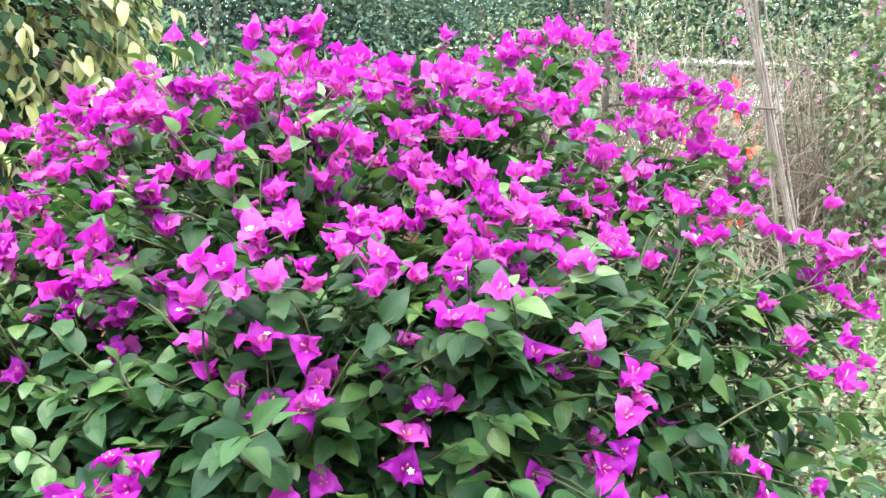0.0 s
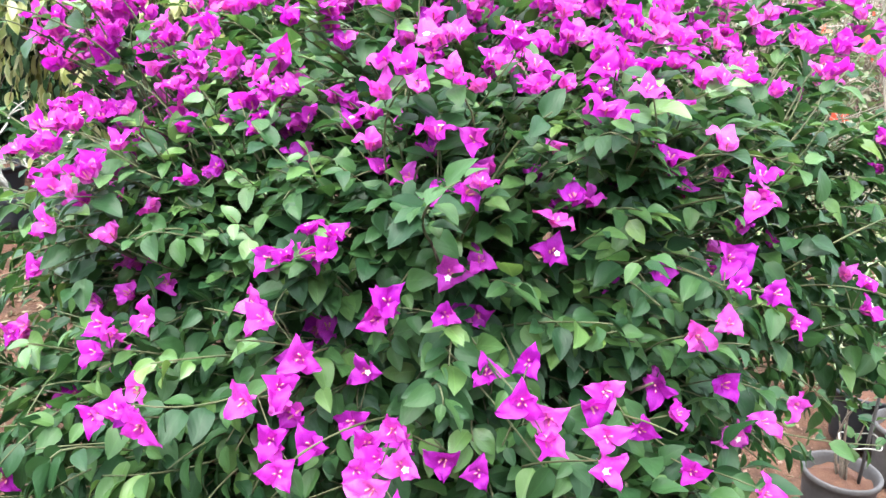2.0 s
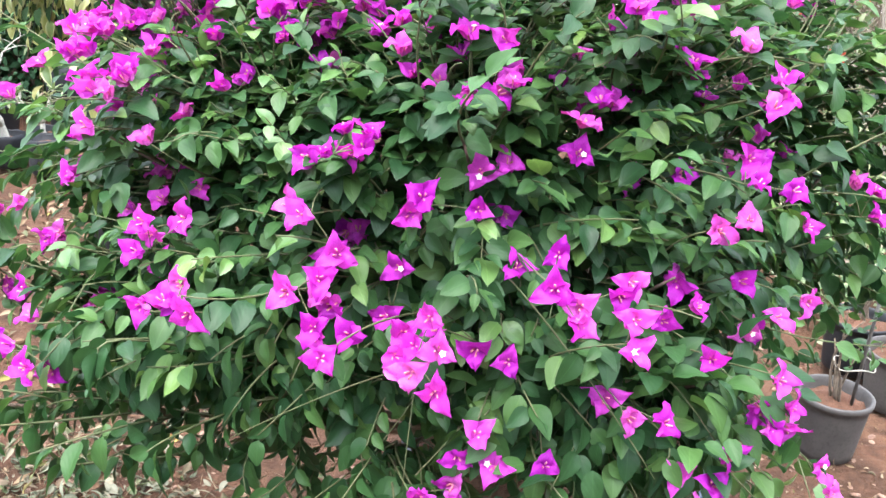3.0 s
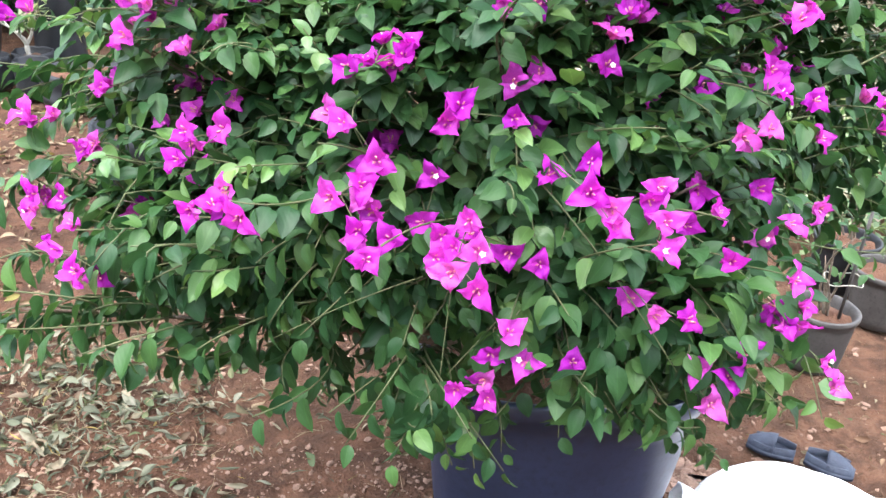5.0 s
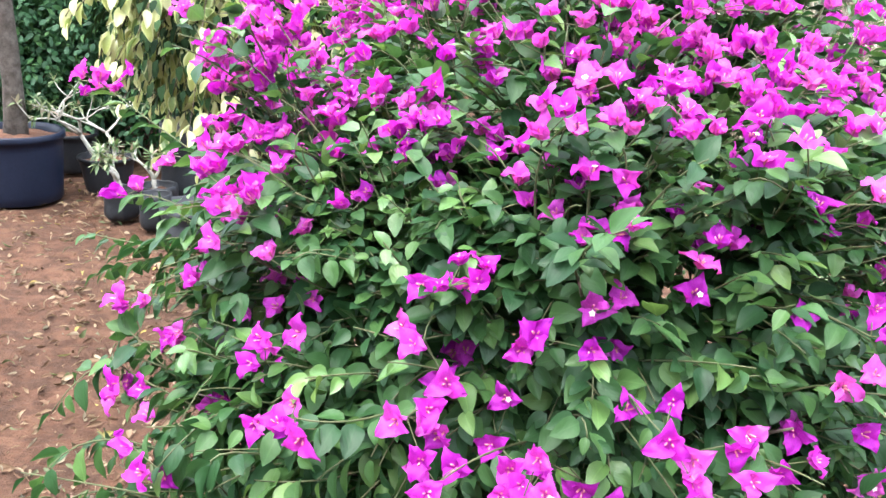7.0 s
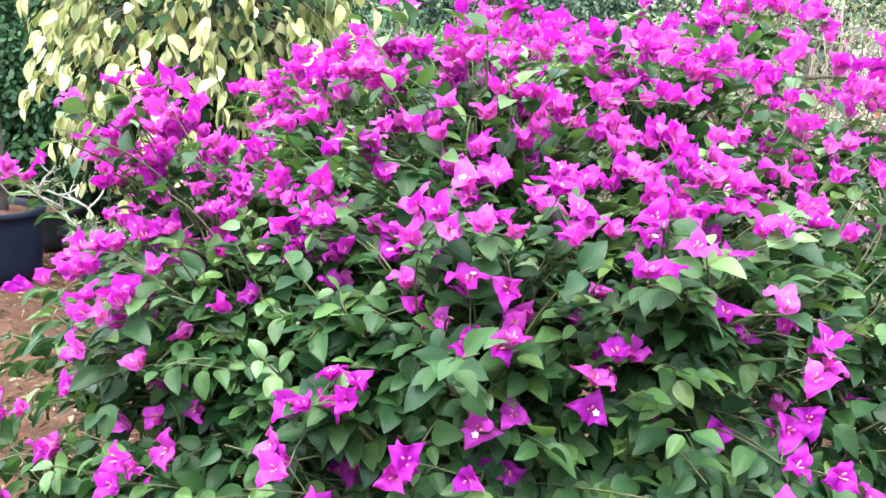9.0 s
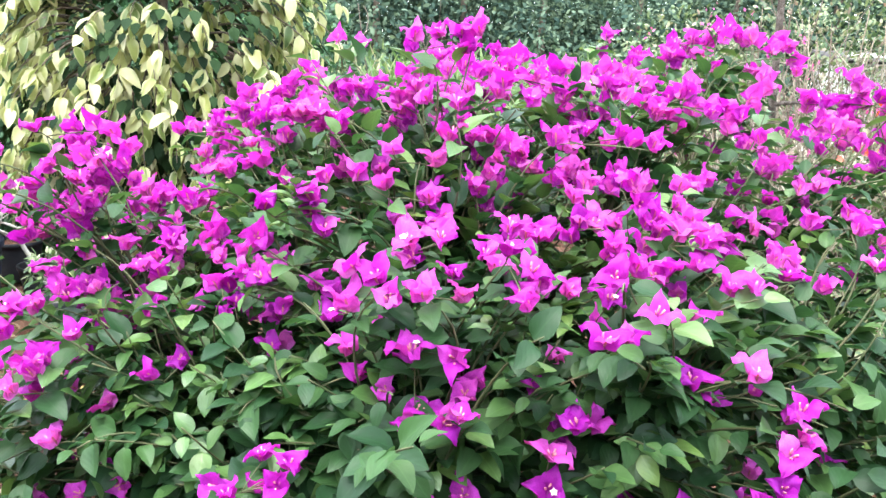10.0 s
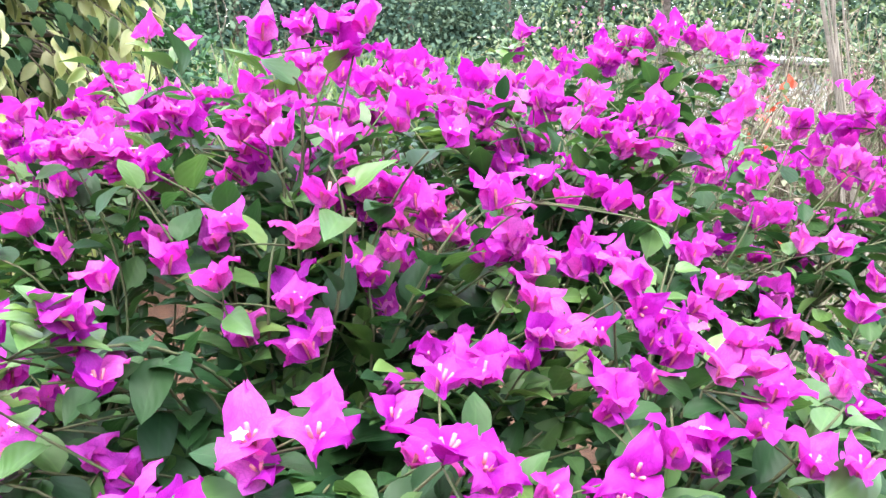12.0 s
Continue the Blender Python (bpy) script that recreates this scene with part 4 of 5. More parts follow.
def variegated_fig():
    at = np.array((-1.52, 3.05, 0.36))
    ob = thing("variegated_fig", tuple(at), "weeping fig with drooping cream and yellow-green leaves", "potted tree")
    v, f = tube(bent(at - UP * 0.05, at + np.array((0.05, 0.0, 2.2)), 0.0, 0.05, 9), np.linspace(0.035, 0.012, 9), 8)
    mesh_object("trunk", v, f, M_WOOD, ob)
    mesh = leaf_mesh("leaf", SLENDER, leafy("variegated_single_leaf", CREAM, True, 0.42, 0.3, 0.0, EDGE))
    centre, radii = np.array((-1.50, 3.00, 1.66)), np.array((0.69, 0.46, 0.92))
    twigs, near, far = [], [], []
    for k in range(360):
        u = unit(rng.normal(0, 1, 3))
        if u[1] > 0.45 and rng.random() < 0.6:
            continue
        tip = centre + u * radii * rng.uniform(0.80, 1.06)
        root = centre + (tip - centre) * 0.45 + UP * 0.16
        line = bent(root, tip, 0.14, 0.02, 7)
        twigs.append(tube(line, np.linspace(0.004, 0.0015, 7), 4))
        out = u * np.array((1, 1, 0.2))
        side = unit(np.cross(out, UP))
        for j in range(11):
            i = min(5, 2 + int(j * 0.37))
            p = line[i] + (line[i + 1] - line[i]) * rng.random()
            way = side * (1 if j % 2 else -1)
            d = unit(out * rng.uniform(0.1, 0.8) + way * rng.uniform(0.1, 0.7) - UP * rng.uniform(0.5, 1.1) + rng.normal(0, 0.18, 3))
            n = unit(out * 0.8 + way * 0.8 + UP * rng.uniform(0.1, 0.5) + rng.normal(0, 0.35, 3))
            row = (p, d, n, rng.uniform(0.060, 0.088))
            (near if len(near) < 300 and rng.random() < 0.3 else far).append(row)
    v, f = tubes(twigs)
    tagged(mesh_object("brushwood", v, f, M_WOOD, ob), kind="stuff")
    for p, d, n, s in near:
        r = frames_of(d[None], n[None])[0]
        leaf = new("leaf", mesh)
        leaf.parent = ob
        leaf.matrix_parent_inverse = place_of(ob)
        leaf.matrix_basis = Matrix.Translation(p) @ Matrix(r.tolist()).to_4x4() @ Matrix.Scale(s, 4)
    p, d, n, s = (np.array([r[k] for r in far]) for k in range(4))
    leaves_object("foliage", SLENDER, d, n, p, s, M_CREAM, ob)
    # inner leaves in a near-black green, painting the shaded gaps of the crown
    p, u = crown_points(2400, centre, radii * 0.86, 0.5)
    leaves_object("inner_foliage", SIMPLE, unit(u - UP * 0.8), unit(u + UP * 0.3), p, rng.uniform(0.045, 0.065, 2400), M_FIGSHADE, ob)


def desert_rose(at, high, label, spread=0.5, swell=0.035, seed=1, lean=0.0):
    """A swollen pale caudex forking into bare grey limbs with leaf tufts at their ends."""
    r = np.random.default_rng(seed)
    ob = thing("desert_rose", at, label, "potted plant", "desert roses in pots")
    a = np.array(at, float)
    many, tips = [], []

    def grow(p, d, length, rad, level):
        q = p + d * length
        c = (p + q) / 2 + r.normal(0, 0.12 * length, 3)
        t = np.linspace(0, 1, 6)[:, None]
        many.append(tube((1 - t) ** 2 * p + 2 * t * (1 - t) * c + t * t * q, np.linspace(rad, rad * 0.68, 6), 6))
        if level == 0:
            tips.append((q, d))
            return
        for k in range(2 if level < 3 else 3):
            side = unit(r.normal(0, 1, 3) * np.array((1, 1, 0.35)))
            grow(q, unit(d * 0.7 + side * spread + UP * 0.25), length * r.uniform(0.62, 0.9), rad * 0.62, level - 1)

    grow(a - UP * 0.03, unit((r.normal(0, 0.1) + lean, r.normal(0, 0.1), 1)), high * 0.30, swell, 3)
    for k, (v, f) in enumerate(many):
        mesh_object("limb" if k else "caudex", v, f, M_PALE, ob)
    rows = []
    for q, d in tips:
        for k in range(11):
            side = unit(r.normal(0, 1, 3))
            rows.append((q, unit(d * 0.5 + side), unit(UP + side * 0.3), r.uniform(0.045, 0.085)))
    p, d, n, s = (np.array([w[k] for w in rows]) for k in range(4))
    leaves_object("foliage", LONG, d, n, p, s, M_WEED, ob)


def tub_tree():
    at = np.array((-3.88, 4.95, 0.40))
    ob = thing("tree", tuple(at), "young tree with a straight grey-brown trunk in a large tub", "tree")
    line = np.array([at + np.array((0.03 * math.sin(z * 2), 0.02 * math.cos(z * 3), z - 0.04)) for z in np.linspace(0, 3.0, 16)])
    rad = np.linspace(0.066, 0.040, 16)
    rad[:2] = (0.085, 0.072)
    v, f = tube(line, rad, 14)
    mesh_object("trunk", v, f, M_BARK, ob)
    top = at + UP * 3.2
    p, u = crown_points(900, top, (0.8, 0.8, 0.6), 0.4)
    for k in range(6):
        v, f = tube(bent(line[12 + k % 3], top + unit(rng.normal(0, 1, 3)) * np.array((0.6, 0.6, 0.35)), 0.05, 0.03, 6), np.linspace(0.02, 0.006, 6), 6)
        mesh_object("limb", v, f, M_WOOD, ob)
    leaves_object("crown", SIMPLE, unit(u + rng.normal(0, 0.4, u.shape)), unit(u + UP), p, rng.uniform(0.07, 0.12, 900), M_HEDGE, ob)


variegated_fig()
grow_bag("grow_bag", (-1.52, 3.05, 0.0), 0.20, 0.40, "tall black plastic grow bag of a weeping fig", M_BLACK)
grow_bag("grow_bag", (-2.34, 4.56, 0.0), 0.30, 0.20, "low wide black plastic grow bag on the earth", M_BLACK, 0.8)
tub("tree_tub", (-3.88, 4.95, 0.0), 0.32, 0.275, 0.47, M_BLUEBLACK, "large round blue-black plastic tub holding a tree", lip=0.026, soil=0.05)
tub_tree()
tub("black_pot", (-3.46, 5.36, 0.0), 0.20, 0.15, 0.25, M_BLACK, "round black plastic nursery pot with a desert rose", soil=0.04, group="black nursery pots")
desert_rose((-3.50, 5.36, 0.20), 0.88, "desert rose with long pale grey bare limbs", 1.0, 0.020, 3, -0.7)
desert_rose((-3.42, 5.40, 0.20), 0.80, "thin branching desert rose with pale limbs", 1.1, 0.014, 12, -0.3)
grow_bag("grow_bag", (-3.02, 4.74, 0.0), 0.105, 0.20, "small black plastic grow bag with a desert rose")
desert_rose((-3.02, 4.74, 0.15), 0.46, "small desert rose with a swollen pale stem", 0.6, 0.030, 5)
grow_bag("grow_bag", (-2.84, 4.90, 0.0), 0.12, 0.20, "small black plastic grow bag with dry soil")
desert_rose((-2.84, 4.90, 0.15), 0.42, "small leafy desert rose in a grow bag", 0.7, 0.022, 8)
grow_bag("grow_bag", (-2.72, 4.62, 0.0), 0.10, 0.22, "small black grow bag beside the fig")
grow_bag("grow_bag", (-2.80, 5.20, 0.0), 0.15, 0.58, "tall black plastic grow bag with creases")
tub("black_pot", (-4.00, 5.80, 0.0), 0.20, 0.15, 0.30, M_BLACK, "round black plastic nursery pot in the shade", soil=0.04, group="black nursery pots")
tub("black_pot", (-3.10, 5.90, 0.0), 0.20, 0.15, 0.30, M_BLACK, "round black plastic nursery pot in the shade", soil=0.04, group="black nursery pots")

# dark shrubs behind the pots
for x, y, r, h in ((-3.6, 6.65, 0.95, 2.3), (-4.7, 6.6, 1.0, 2.6), (-2.6, 7.1, 0.95, 2.3), (-6.0, 6.8, 1.2, 2.9), (-5.2, 8.1, 1.3, 3.0), (-3.9, 8.1, 1.2, 3.0), (-3.1, 6.4, 0.55, 1.5), (-4.3, 6.3, 0.6, 1.6), (-5.2, 6.1, 0.7, 1.9)):
    shrub("shrub", (x, y, 0.0), r, h, M_HEDGE, 0.058, 9500, "dense dark green leafy shrub in shade", 8, 0.05, group="dark shrubs behind the pots")

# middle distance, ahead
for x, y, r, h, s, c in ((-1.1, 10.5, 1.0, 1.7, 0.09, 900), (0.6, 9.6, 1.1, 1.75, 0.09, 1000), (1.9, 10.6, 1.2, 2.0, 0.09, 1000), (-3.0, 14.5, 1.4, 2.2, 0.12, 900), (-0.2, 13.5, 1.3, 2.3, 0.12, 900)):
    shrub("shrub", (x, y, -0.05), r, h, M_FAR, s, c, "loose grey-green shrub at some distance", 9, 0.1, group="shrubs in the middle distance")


def bare_shrub(at, high, count, label, mat=M_DRY, spread=0.5, thick=0.008):
    ob = thing("bare_shrub", at, label, "dry shrub", "bare dry shrubs")
    many = []
    a = np.array(at, float)
    for k in range(count):
        d = unit((rng.normal(0, spread), rng.normal(0, spread), 1.0))
        q = a + d * high * rng.uniform(0.6, 1.05)
        line = bent(a + np.array((rng.normal(0, 0.1), rng.normal(0, 0.1), -0.03)), q, 0.0, 0.10, 7)
        v, f = tube(line, np.linspace(thick, thick * 0.4, 7), 5)
        mesh_object("stem", v, f, mat, ob, np.full((len(v), 2), 0.2))
        for j in range(4):
            p = line[rng.integers(2, 6)]
            e = p + unit(d + rng.normal(0, 0.7, 3)) * high * rng.uniform(0.15, 0.35)
            many.append(tube(bent(p, e, 0.0, 0.05, 5), np.linspace(thick * 0.55, thick * 0.25, 5), 4))
    v, f = tubes(many)
    ob2 = mesh_object("brushwood", v, f, mat, ob, np.full((len(v), 2), 0.2))
    tagged(ob2, kind="stuff")


bare_shrub((1.7, 6.4, 0.0), 2.2, 26, "tangle of bare brown stems beside a dark post", thick=0.009)
bare_shrub((2.5, 7.4, 0.0), 2.3, 30, "tangle of pale dry stems and twigs", thick=0.008)
bare_shrub((3.3, 8.2, 0.0), 2.2, 26, "pale dry upright stems round slender trunks", thick=0.008, spread=0.3)
bare_shrub((2.2, 5.4, 0.0), 0.9, 18, "low dry stems among weeds", thick=0.006)
bare_shrub((2.9, 5.9, 0.0), 1.0, 18, "low dry stems among weeds", thick=0.006)
bare_shrub((-1.9, 9.5, 0.2), 2.2, 20, "grey leafless shrub before far trees", M_WOOD, 0.6, 0.010)
for bx, by, bh in ((2.0, 8.9, 2.6), (2.9, 9.3, 2.8), (3.6, 7.7, 2.3), (4.3, 8.2, 2.5), (5.0, 10.1, 3.0), (1.3, 7.3, 2.2)):
    bare_shrub((bx, by, 0.0), bh, 34, "tangled brown leafless shrub among weeds", M_WOOD, 0.6, 0.009)
bare_shrub((4.6, 9.0, 0.1), 2.4, 26, "pale dry stems at some distance", thick=0.009)


def dark_post():
    ob = thing("post", (1.16, 5.15, 0.0), "thin dark weathered wooden post standing among twigs", "post")
    v, f = tube([(1.17, 5.15, -0.05), (1.175, 5.15, 0.7), (1.16, 5.16, 1.5), (1.13, 5.16, 2.3)], (0.026, 0.024, 0.023, 0.019), 9)
    mesh_object("shaft", v, f, M_BARK, ob)
    v, f = tube(bent((1.16, 5.15, 1.60), (1.72, 5.25, 1.52), 0.10, 0.0, 9), np.linspace(0.014, 0.006, 9), 6)
    mesh_object("side_limb", v, f, M_BARK, ob)


def canes():
    ob = thing("bundle_of_canes", (2.42, 5.12, 0.0), "leaning bundle of weathered pale canes tied together", "canes")
    for dx, dy, tx, rad in ((0.0, 0.0, -0.86, 0.014), (0.055, 0.02, -0.84, 0.012), (-0.06, 0.03, -0.76, 0.008), (-0.13, -0.02, -0.62, 0.006), (0.09, -0.03, -0.98, 0.006), (0.02, 0.04, -0.70, 0.007)):
        line = np.array([(2.60 + dx + tx * f + 0.022 * math.sin(5 * f + dx * 30), 5.12 + dy, -0.04 + 3.0 * f) for f in np.linspace(0, 1, 12)])
        v, f = tube(line, np.linspace(rad, rad * 0.7, 12), 8)
        mesh_object("cane", v, f, M_BAMBOO, ob)
    ring = [(2.13 + 0.05 * math.cos(a), 5.13 + 0.05 * math.sin(a), 1.62) for a in np.linspace(0, 2 * math.pi, 17)]
    v, f = tube(ring, 0.008, 6)
    mesh_object("tie", v, f, M_WOOD, ob)


dark_post()
canes()
shrub("climbing_bougainvillea", (3.95, 7.0, 0.0), 0.42, 3.0, M_WEED, 0.075, 2000, "tall column of climbing green leaves with magenta flowers", 5, 0.1, (M_BRACTS, 70, 0.045), "climber")
shrub("climbing_bougainvillea", (5.2, 7.6, 0.0), 0.9, 2.6, M_WEED, 0.09, 1500, "tall leafy climber with a few magenta flowers", 7, 0.1, (M_BRACTS, 40, 0.045), "climber")
for x, y, r, h, c, fl in ((3.2, 9.8, 1.0, 1.5, 1100, (M_PINK, 150, 0.04)), (4.4, 10.4, 1.1, 1.7, 1100, (M_PINK, 170, 0.04)), (2.75, 7.3, 0.45, 1.62, 500, (M_RED, 70, 0.05)),
                          (2.3, 7.8, 0.6, 1.35, 700, (M_PALEFLOWER, 220, 0.045)), (2.9, 8.6, 0.7, 1.4, 700, (M_PINK, 60, 0.04)), (5.8, 9.6, 1.3, 1.9, 1200, (M_PINK, 60, 0.04)),
                          (6.8, 8.6, 1.2, 2.2, 1200, None), (1.3, 8.2, 0.8, 1.3, 800, (M_PALEFLOWER, 60, 0.04)), (5.4, 12.2, 1.5, 2.6, 1100, None), (3.2, 12.6, 1.4, 2.5, 1000, None), (7.6, 11.5, 1.6, 2.8, 1100, None)):
    shrub("flowering_shrub" if fl else "shrub", (x, y, -0.03), r, h, M_WEED, 0.075, c, "loose pale green shrub" + (" dotted with small flowers" if fl else " at some distance"), 8, 0.05, fl, group="shrubs among the weeds")

for x, y, r, h in ((1.6, 12.4, 1.3, 2.6), (3.0, 11.6, 1.3, 2.9), (4.6, 11.9, 1.4, 3.1), (6.3, 11.2, 1.5, 3.2), (7.9, 10.4, 1.6, 3.3), (5.5, 9.3, 1.0, 2.5), (6.9, 8.2, 1.1, 2.7)):
    shrub("shrub", (x, y, 0.0), r, h, M_WEED, 0.065, 3000, "tall overgrown pale green shrub", 10, 0.05, (M_PINK, 60, 0.035), group="overgrown belt of shrubs")


def weeds():
    """Weeds and grass that cover the earth past the pots."""
    n = 11000
    x, y = rng.uniform(0.2, 9.0, n), 2.75 + 8.5 * rng.random(n) ** 1.7
    ragged = np.array([0.9 * noise.noise((a * 0.9, b * 0.9, 4.0)) + 0.5 * noise.noise((a * 3.1, b * 3.1, 2.0)) for a, b in zip(x, y)])
    keep = (x > 1.3 - 0.25 * (y - 2.75) + 0.6 * ragged) & (y > 3.1 - 0.12 * x + 0.5 * ragged + rng.normal(0, 0.15, n))
    x, y = x[keep], y[keep]
    rows = []
    for a, b in zip(x, y):
        h = rng.uniform(0.06, 0.40) * (0.6 + 0.7 * abs(noise.noise((a, b, 0))))
        for k in range(7):
            rows.append(((a + rng.normal(0, 0.06), b + rng.normal(0, 0.06), h * rng.random()), unit(np.append(rng.normal(0, 1, 2), rng.uniform(-0.2, 0.9))), rng.uniform(0.022, 0.062)))
    p, d = np.array([r[0] for r in rows]), np.array([r[1] for r in rows])
    tagged(leaves_object("weeds", SIMPLE, d, unit(UP + rng.normal(0, 0.45, d.shape)), p, np.array([r[2] for r in rows]), M_WEED), "low green and yellowing weeds covering the earth", "weeds")
    q = np.stack((rng.uniform(0.6, 9, 2600), rng.uniform(3.2, 11, 2600), np.zeros(2600)), -1)
    q = q[q[:, 0] > 1.5 - 0.25 * (q[:, 1] - 2.9)]
    d = unit(np.concatenate((rng.normal(0, 0.35, (len(q), 2)), np.ones((len(q), 1))), 1))
    tagged(leaves_object("grass", STRAP, d, unit(np.concatenate((rng.normal(0, 1, (len(q), 2)), np.zeros((len(q), 1))), 1)), q, rng.uniform(0.12, 0.38, len(q)), M_GRASS), "rough green and straw grass among weeds", "grass")


def bank_grass():
    n = 7000
    x, y = rng.uniform(-9, 3, n), rng.uniform(11.5, 17, n)
    z = 1.1 * np.clip((y - 9.0) / 10.0, 0, 1) ** 1.5 - 0.03
    d = unit(np.stack((rng.normal(0, 0.25, n), rng.normal(0, 0.25, n), np.ones(n)), -1))
    nn = unit(np.stack((rng.normal(0, 1, n), rng.normal(0, 1, n), np.zeros(n)), -1))
    tagged(leaves_object("tall_grass", STRAP, d, nn, np.stack((x, y, z), -1), rng.uniform(0.7, 1.5, n), M_GRASS), "tall straw and green grass on a far bank", "grass")


def far_woods():
    """The belt of trees that closes the view."""
    many, rows, ways = [], [], []
    for k in range(48):
        a = radians(-48 + 92 * (k + rng.uniform(-0.3, 0.3)) / 47)
        dist = 19.0 + 5.0 * (k % 3) / 2 + rng.uniform(-0.6, 0.6)
        foot = np.array((dist * math.sin(a), dist * math.cos(a), 0.9))
        h = rng.uniform(2.9, 5.0)
        many.append(tube(bent(foot - UP, foot + UP * h * 0.8, 0, 0.2, 6), np.linspace(0.14, 0.05, 6), 6))
        p, u = crown_points(6000, foot + UP * h * 0.50, (1.7, 1.7, h * 0.55), 0.35)
        rows.append(p)
        ways.append(u)
    v, f = tubes(many)
    ob = thing("far_woods", (0, 21, 0.9), "belt of dark bluish green trees in the distance", "trees")
    tagged(ob, kind="stuff")
    tagged(mesh_object("trunk", v, f, M_WOOD, ob), kind="stuff")
    p, u = np.concatenate(rows), np.concatenate(ways)
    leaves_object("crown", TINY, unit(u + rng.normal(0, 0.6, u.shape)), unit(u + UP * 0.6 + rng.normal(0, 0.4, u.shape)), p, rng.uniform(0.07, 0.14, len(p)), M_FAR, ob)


def trees_behind():
    """Unseen trees added behind the path to cut low sky light on the bush."""
    many, rows, ways = [], [], []
    for k in range(24):
        a = radians(96 + 168 * (k + rng.uniform(-0.3, 0.3)) / 23)
        dist = 13.0 + 2.5 * (k % 2) + rng.uniform(-0.5, 0.5)
        foot = np.array((dist * math.sin(a), dist * math.cos(a), 0.0))
        h = rng.uniform(7.0, 9.0)
        many.append(tube(bent(foot - UP * 0.1, foot + UP * h * 0.8, 0, 0.2, 6), np.linspace(0.14, 0.05, 6), 6))
        p, u = crown_points(1100, foot + UP * h * 0.55, (1.8, 1.8, h * 0.48), 0.35)
        rows.append(p)
        ways.append(u)
    v, f = tubes(many)
    ob = thing("unseen_tree_belt", (0, -14, 0.0), "unseen belt of leafy trees added to block low sky light", "trees")
    tagged(ob, kind="stuff")
    tagged(mesh_object("trunk", v, f, M_WOOD, ob), kind="stuff")
    p, u = np.concatenate(rows), np.concatenate(ways)
    leaves_object("crown", TINY, unit(u + rng.normal(0, 0.6, u.shape)), unit(u + UP * 0.6 + rng.normal(0, 0.4, u.shape)), p, rng.uniform(0.25, 0.45, len(p)), M_HEDGE, ob)


trees_behind()
weeds()
bank_grass()
far_woods()


def shed():
    ob = thing("shed", (5.2, 14.5, 0.3), "low pale plastered shed behind shrubs", "shed")
    bm = bmesh.new()
    bmesh.ops.create_cube(bm, size=1.0, matrix=Matrix.Translation((5.2, 14.5, 1.25)) @ Matrix.Diagonal((1.9, 1.6, 2.0, 1)))
    bmesh.ops.bevel(bm, geom=bm.edges[:], offset=0.03, segments=2, affect="EDGES")
    part("wall", bm, M_WALL, ob)
    bm = bmesh.new()
    bmesh.ops.create_cube(bm, size=1.0, matrix=Matrix.Translation((5.2, 14.4, 2.22)) @ Matrix.Rotation(radians(5), 4, "X") @ Matrix.Diagonal((2.3, 2.0, 0.08, 1)))
    bmesh.ops.bevel(bm, geom=bm.edges[:], offset=0.02, segments=2, affect="EDGES")
    part("roof", bm, M_GREYPOT, ob, "flat grey sheet roof")


shed()

# ---- pots and things at the right of the tub ----
tub("grey_pot", (0.99, 2.17, 0.0), 0.116, 0.090, 0.215, M_GREYPOT, "small worn grey plastic pot with a staked seedling", lip=0.012, soil=0.035, group="small pots beside the bush")
tub("black_pot", (1.35, 2.48, 0.0), 0.128, 0.096, 0.215, M_GREYPOT, "small dark grey plastic pot with dry soil", lip=0.012, soil=0.03, group="small pots beside the bush")
tub("black_pot", (1.31, 2.75, 0.0), 0.126, 0.100, 0.215, M_BLACK, "small black plastic pot with dry soil and twigs", lip=0.010, soil=0.03, group="small pots beside the bush")


def seedling(at, high, label, seed):
    r = np.random.default_rng(seed)
    ob = thing("seedling", at, label, "seedling")
    a = np.array(at, float)
    many = []
    for k in range(5):
        q = a + np.array((r.normal(0, 0.05), r.normal(0, 0.05), high * r.uniform(0.5, 0.9)))
        c = (a + q) / 2 + r.normal(0, 0.03, 3)
        t = np.linspace(0, 1, 7)[:, None]
        many.append(tube((1 - t) ** 2 * (a + r.normal(0, 0.012, 3) * np.array((1, 1, 0)) - UP * 0.02) + 2 * t * (1 - t) * c + t * t * q, np.linspace(0.006, 0.002, 7), 5))
    v, f = tubes(many)
    mesh_object("stem", v, f, M_WOOD, ob)
    n = 26
    p = a + np.stack((r.normal(0, 0.05, n), r.normal(0, 0.05, n), high * r.uniform(0.35, 1.0, n)), -1)
    d = unit(np.stack((r.normal(0, 1, n), r.normal(0, 1, n), r.uniform(-0.6, 0.3, n)), -1))
    leaves_object("foliage", OVATE, d, unit(UP + r.normal(0, 0.3, d.shape)), p, r.uniform(0.03, 0.055, n), M_LEAVES, ob)


seedling((0.99, 2.15, 0.185), 0.36, "thin woody seedling tied to a stake", 2)
seedling((1.31, 2.75, 0.19), 0.30, "sparse young seedling in a black pot", 4)
seedling((1.37, 2.48, 0.19), 0.26, "sparse young seedling in a dark pot", 6)
stake = thing("stake", (1.03, 2.135, 0.17), "thin dark grey stake standing in a pot", "stake")
sv, sf = tube([(1.028, 2.135, 0.12), (1.033, 2.137, 0.36), (1.040, 2.14, 0.64)], 0.0055, 7)
mesh_object("rod", sv, sf, M_GREYPOT, stake)
loop = np.array([(1.008 + 0.06 * math.cos(a), 2.135 + 0.055 * math.sin(a), 0.335 + 0.008 * math.sin(3 * a)) for a in np.linspace(0, 2 * math.pi, 25)])
sv, sf = tube(loop, 0.0022, 5)
mesh_object("string", sv, sf, M_PALE, stake)


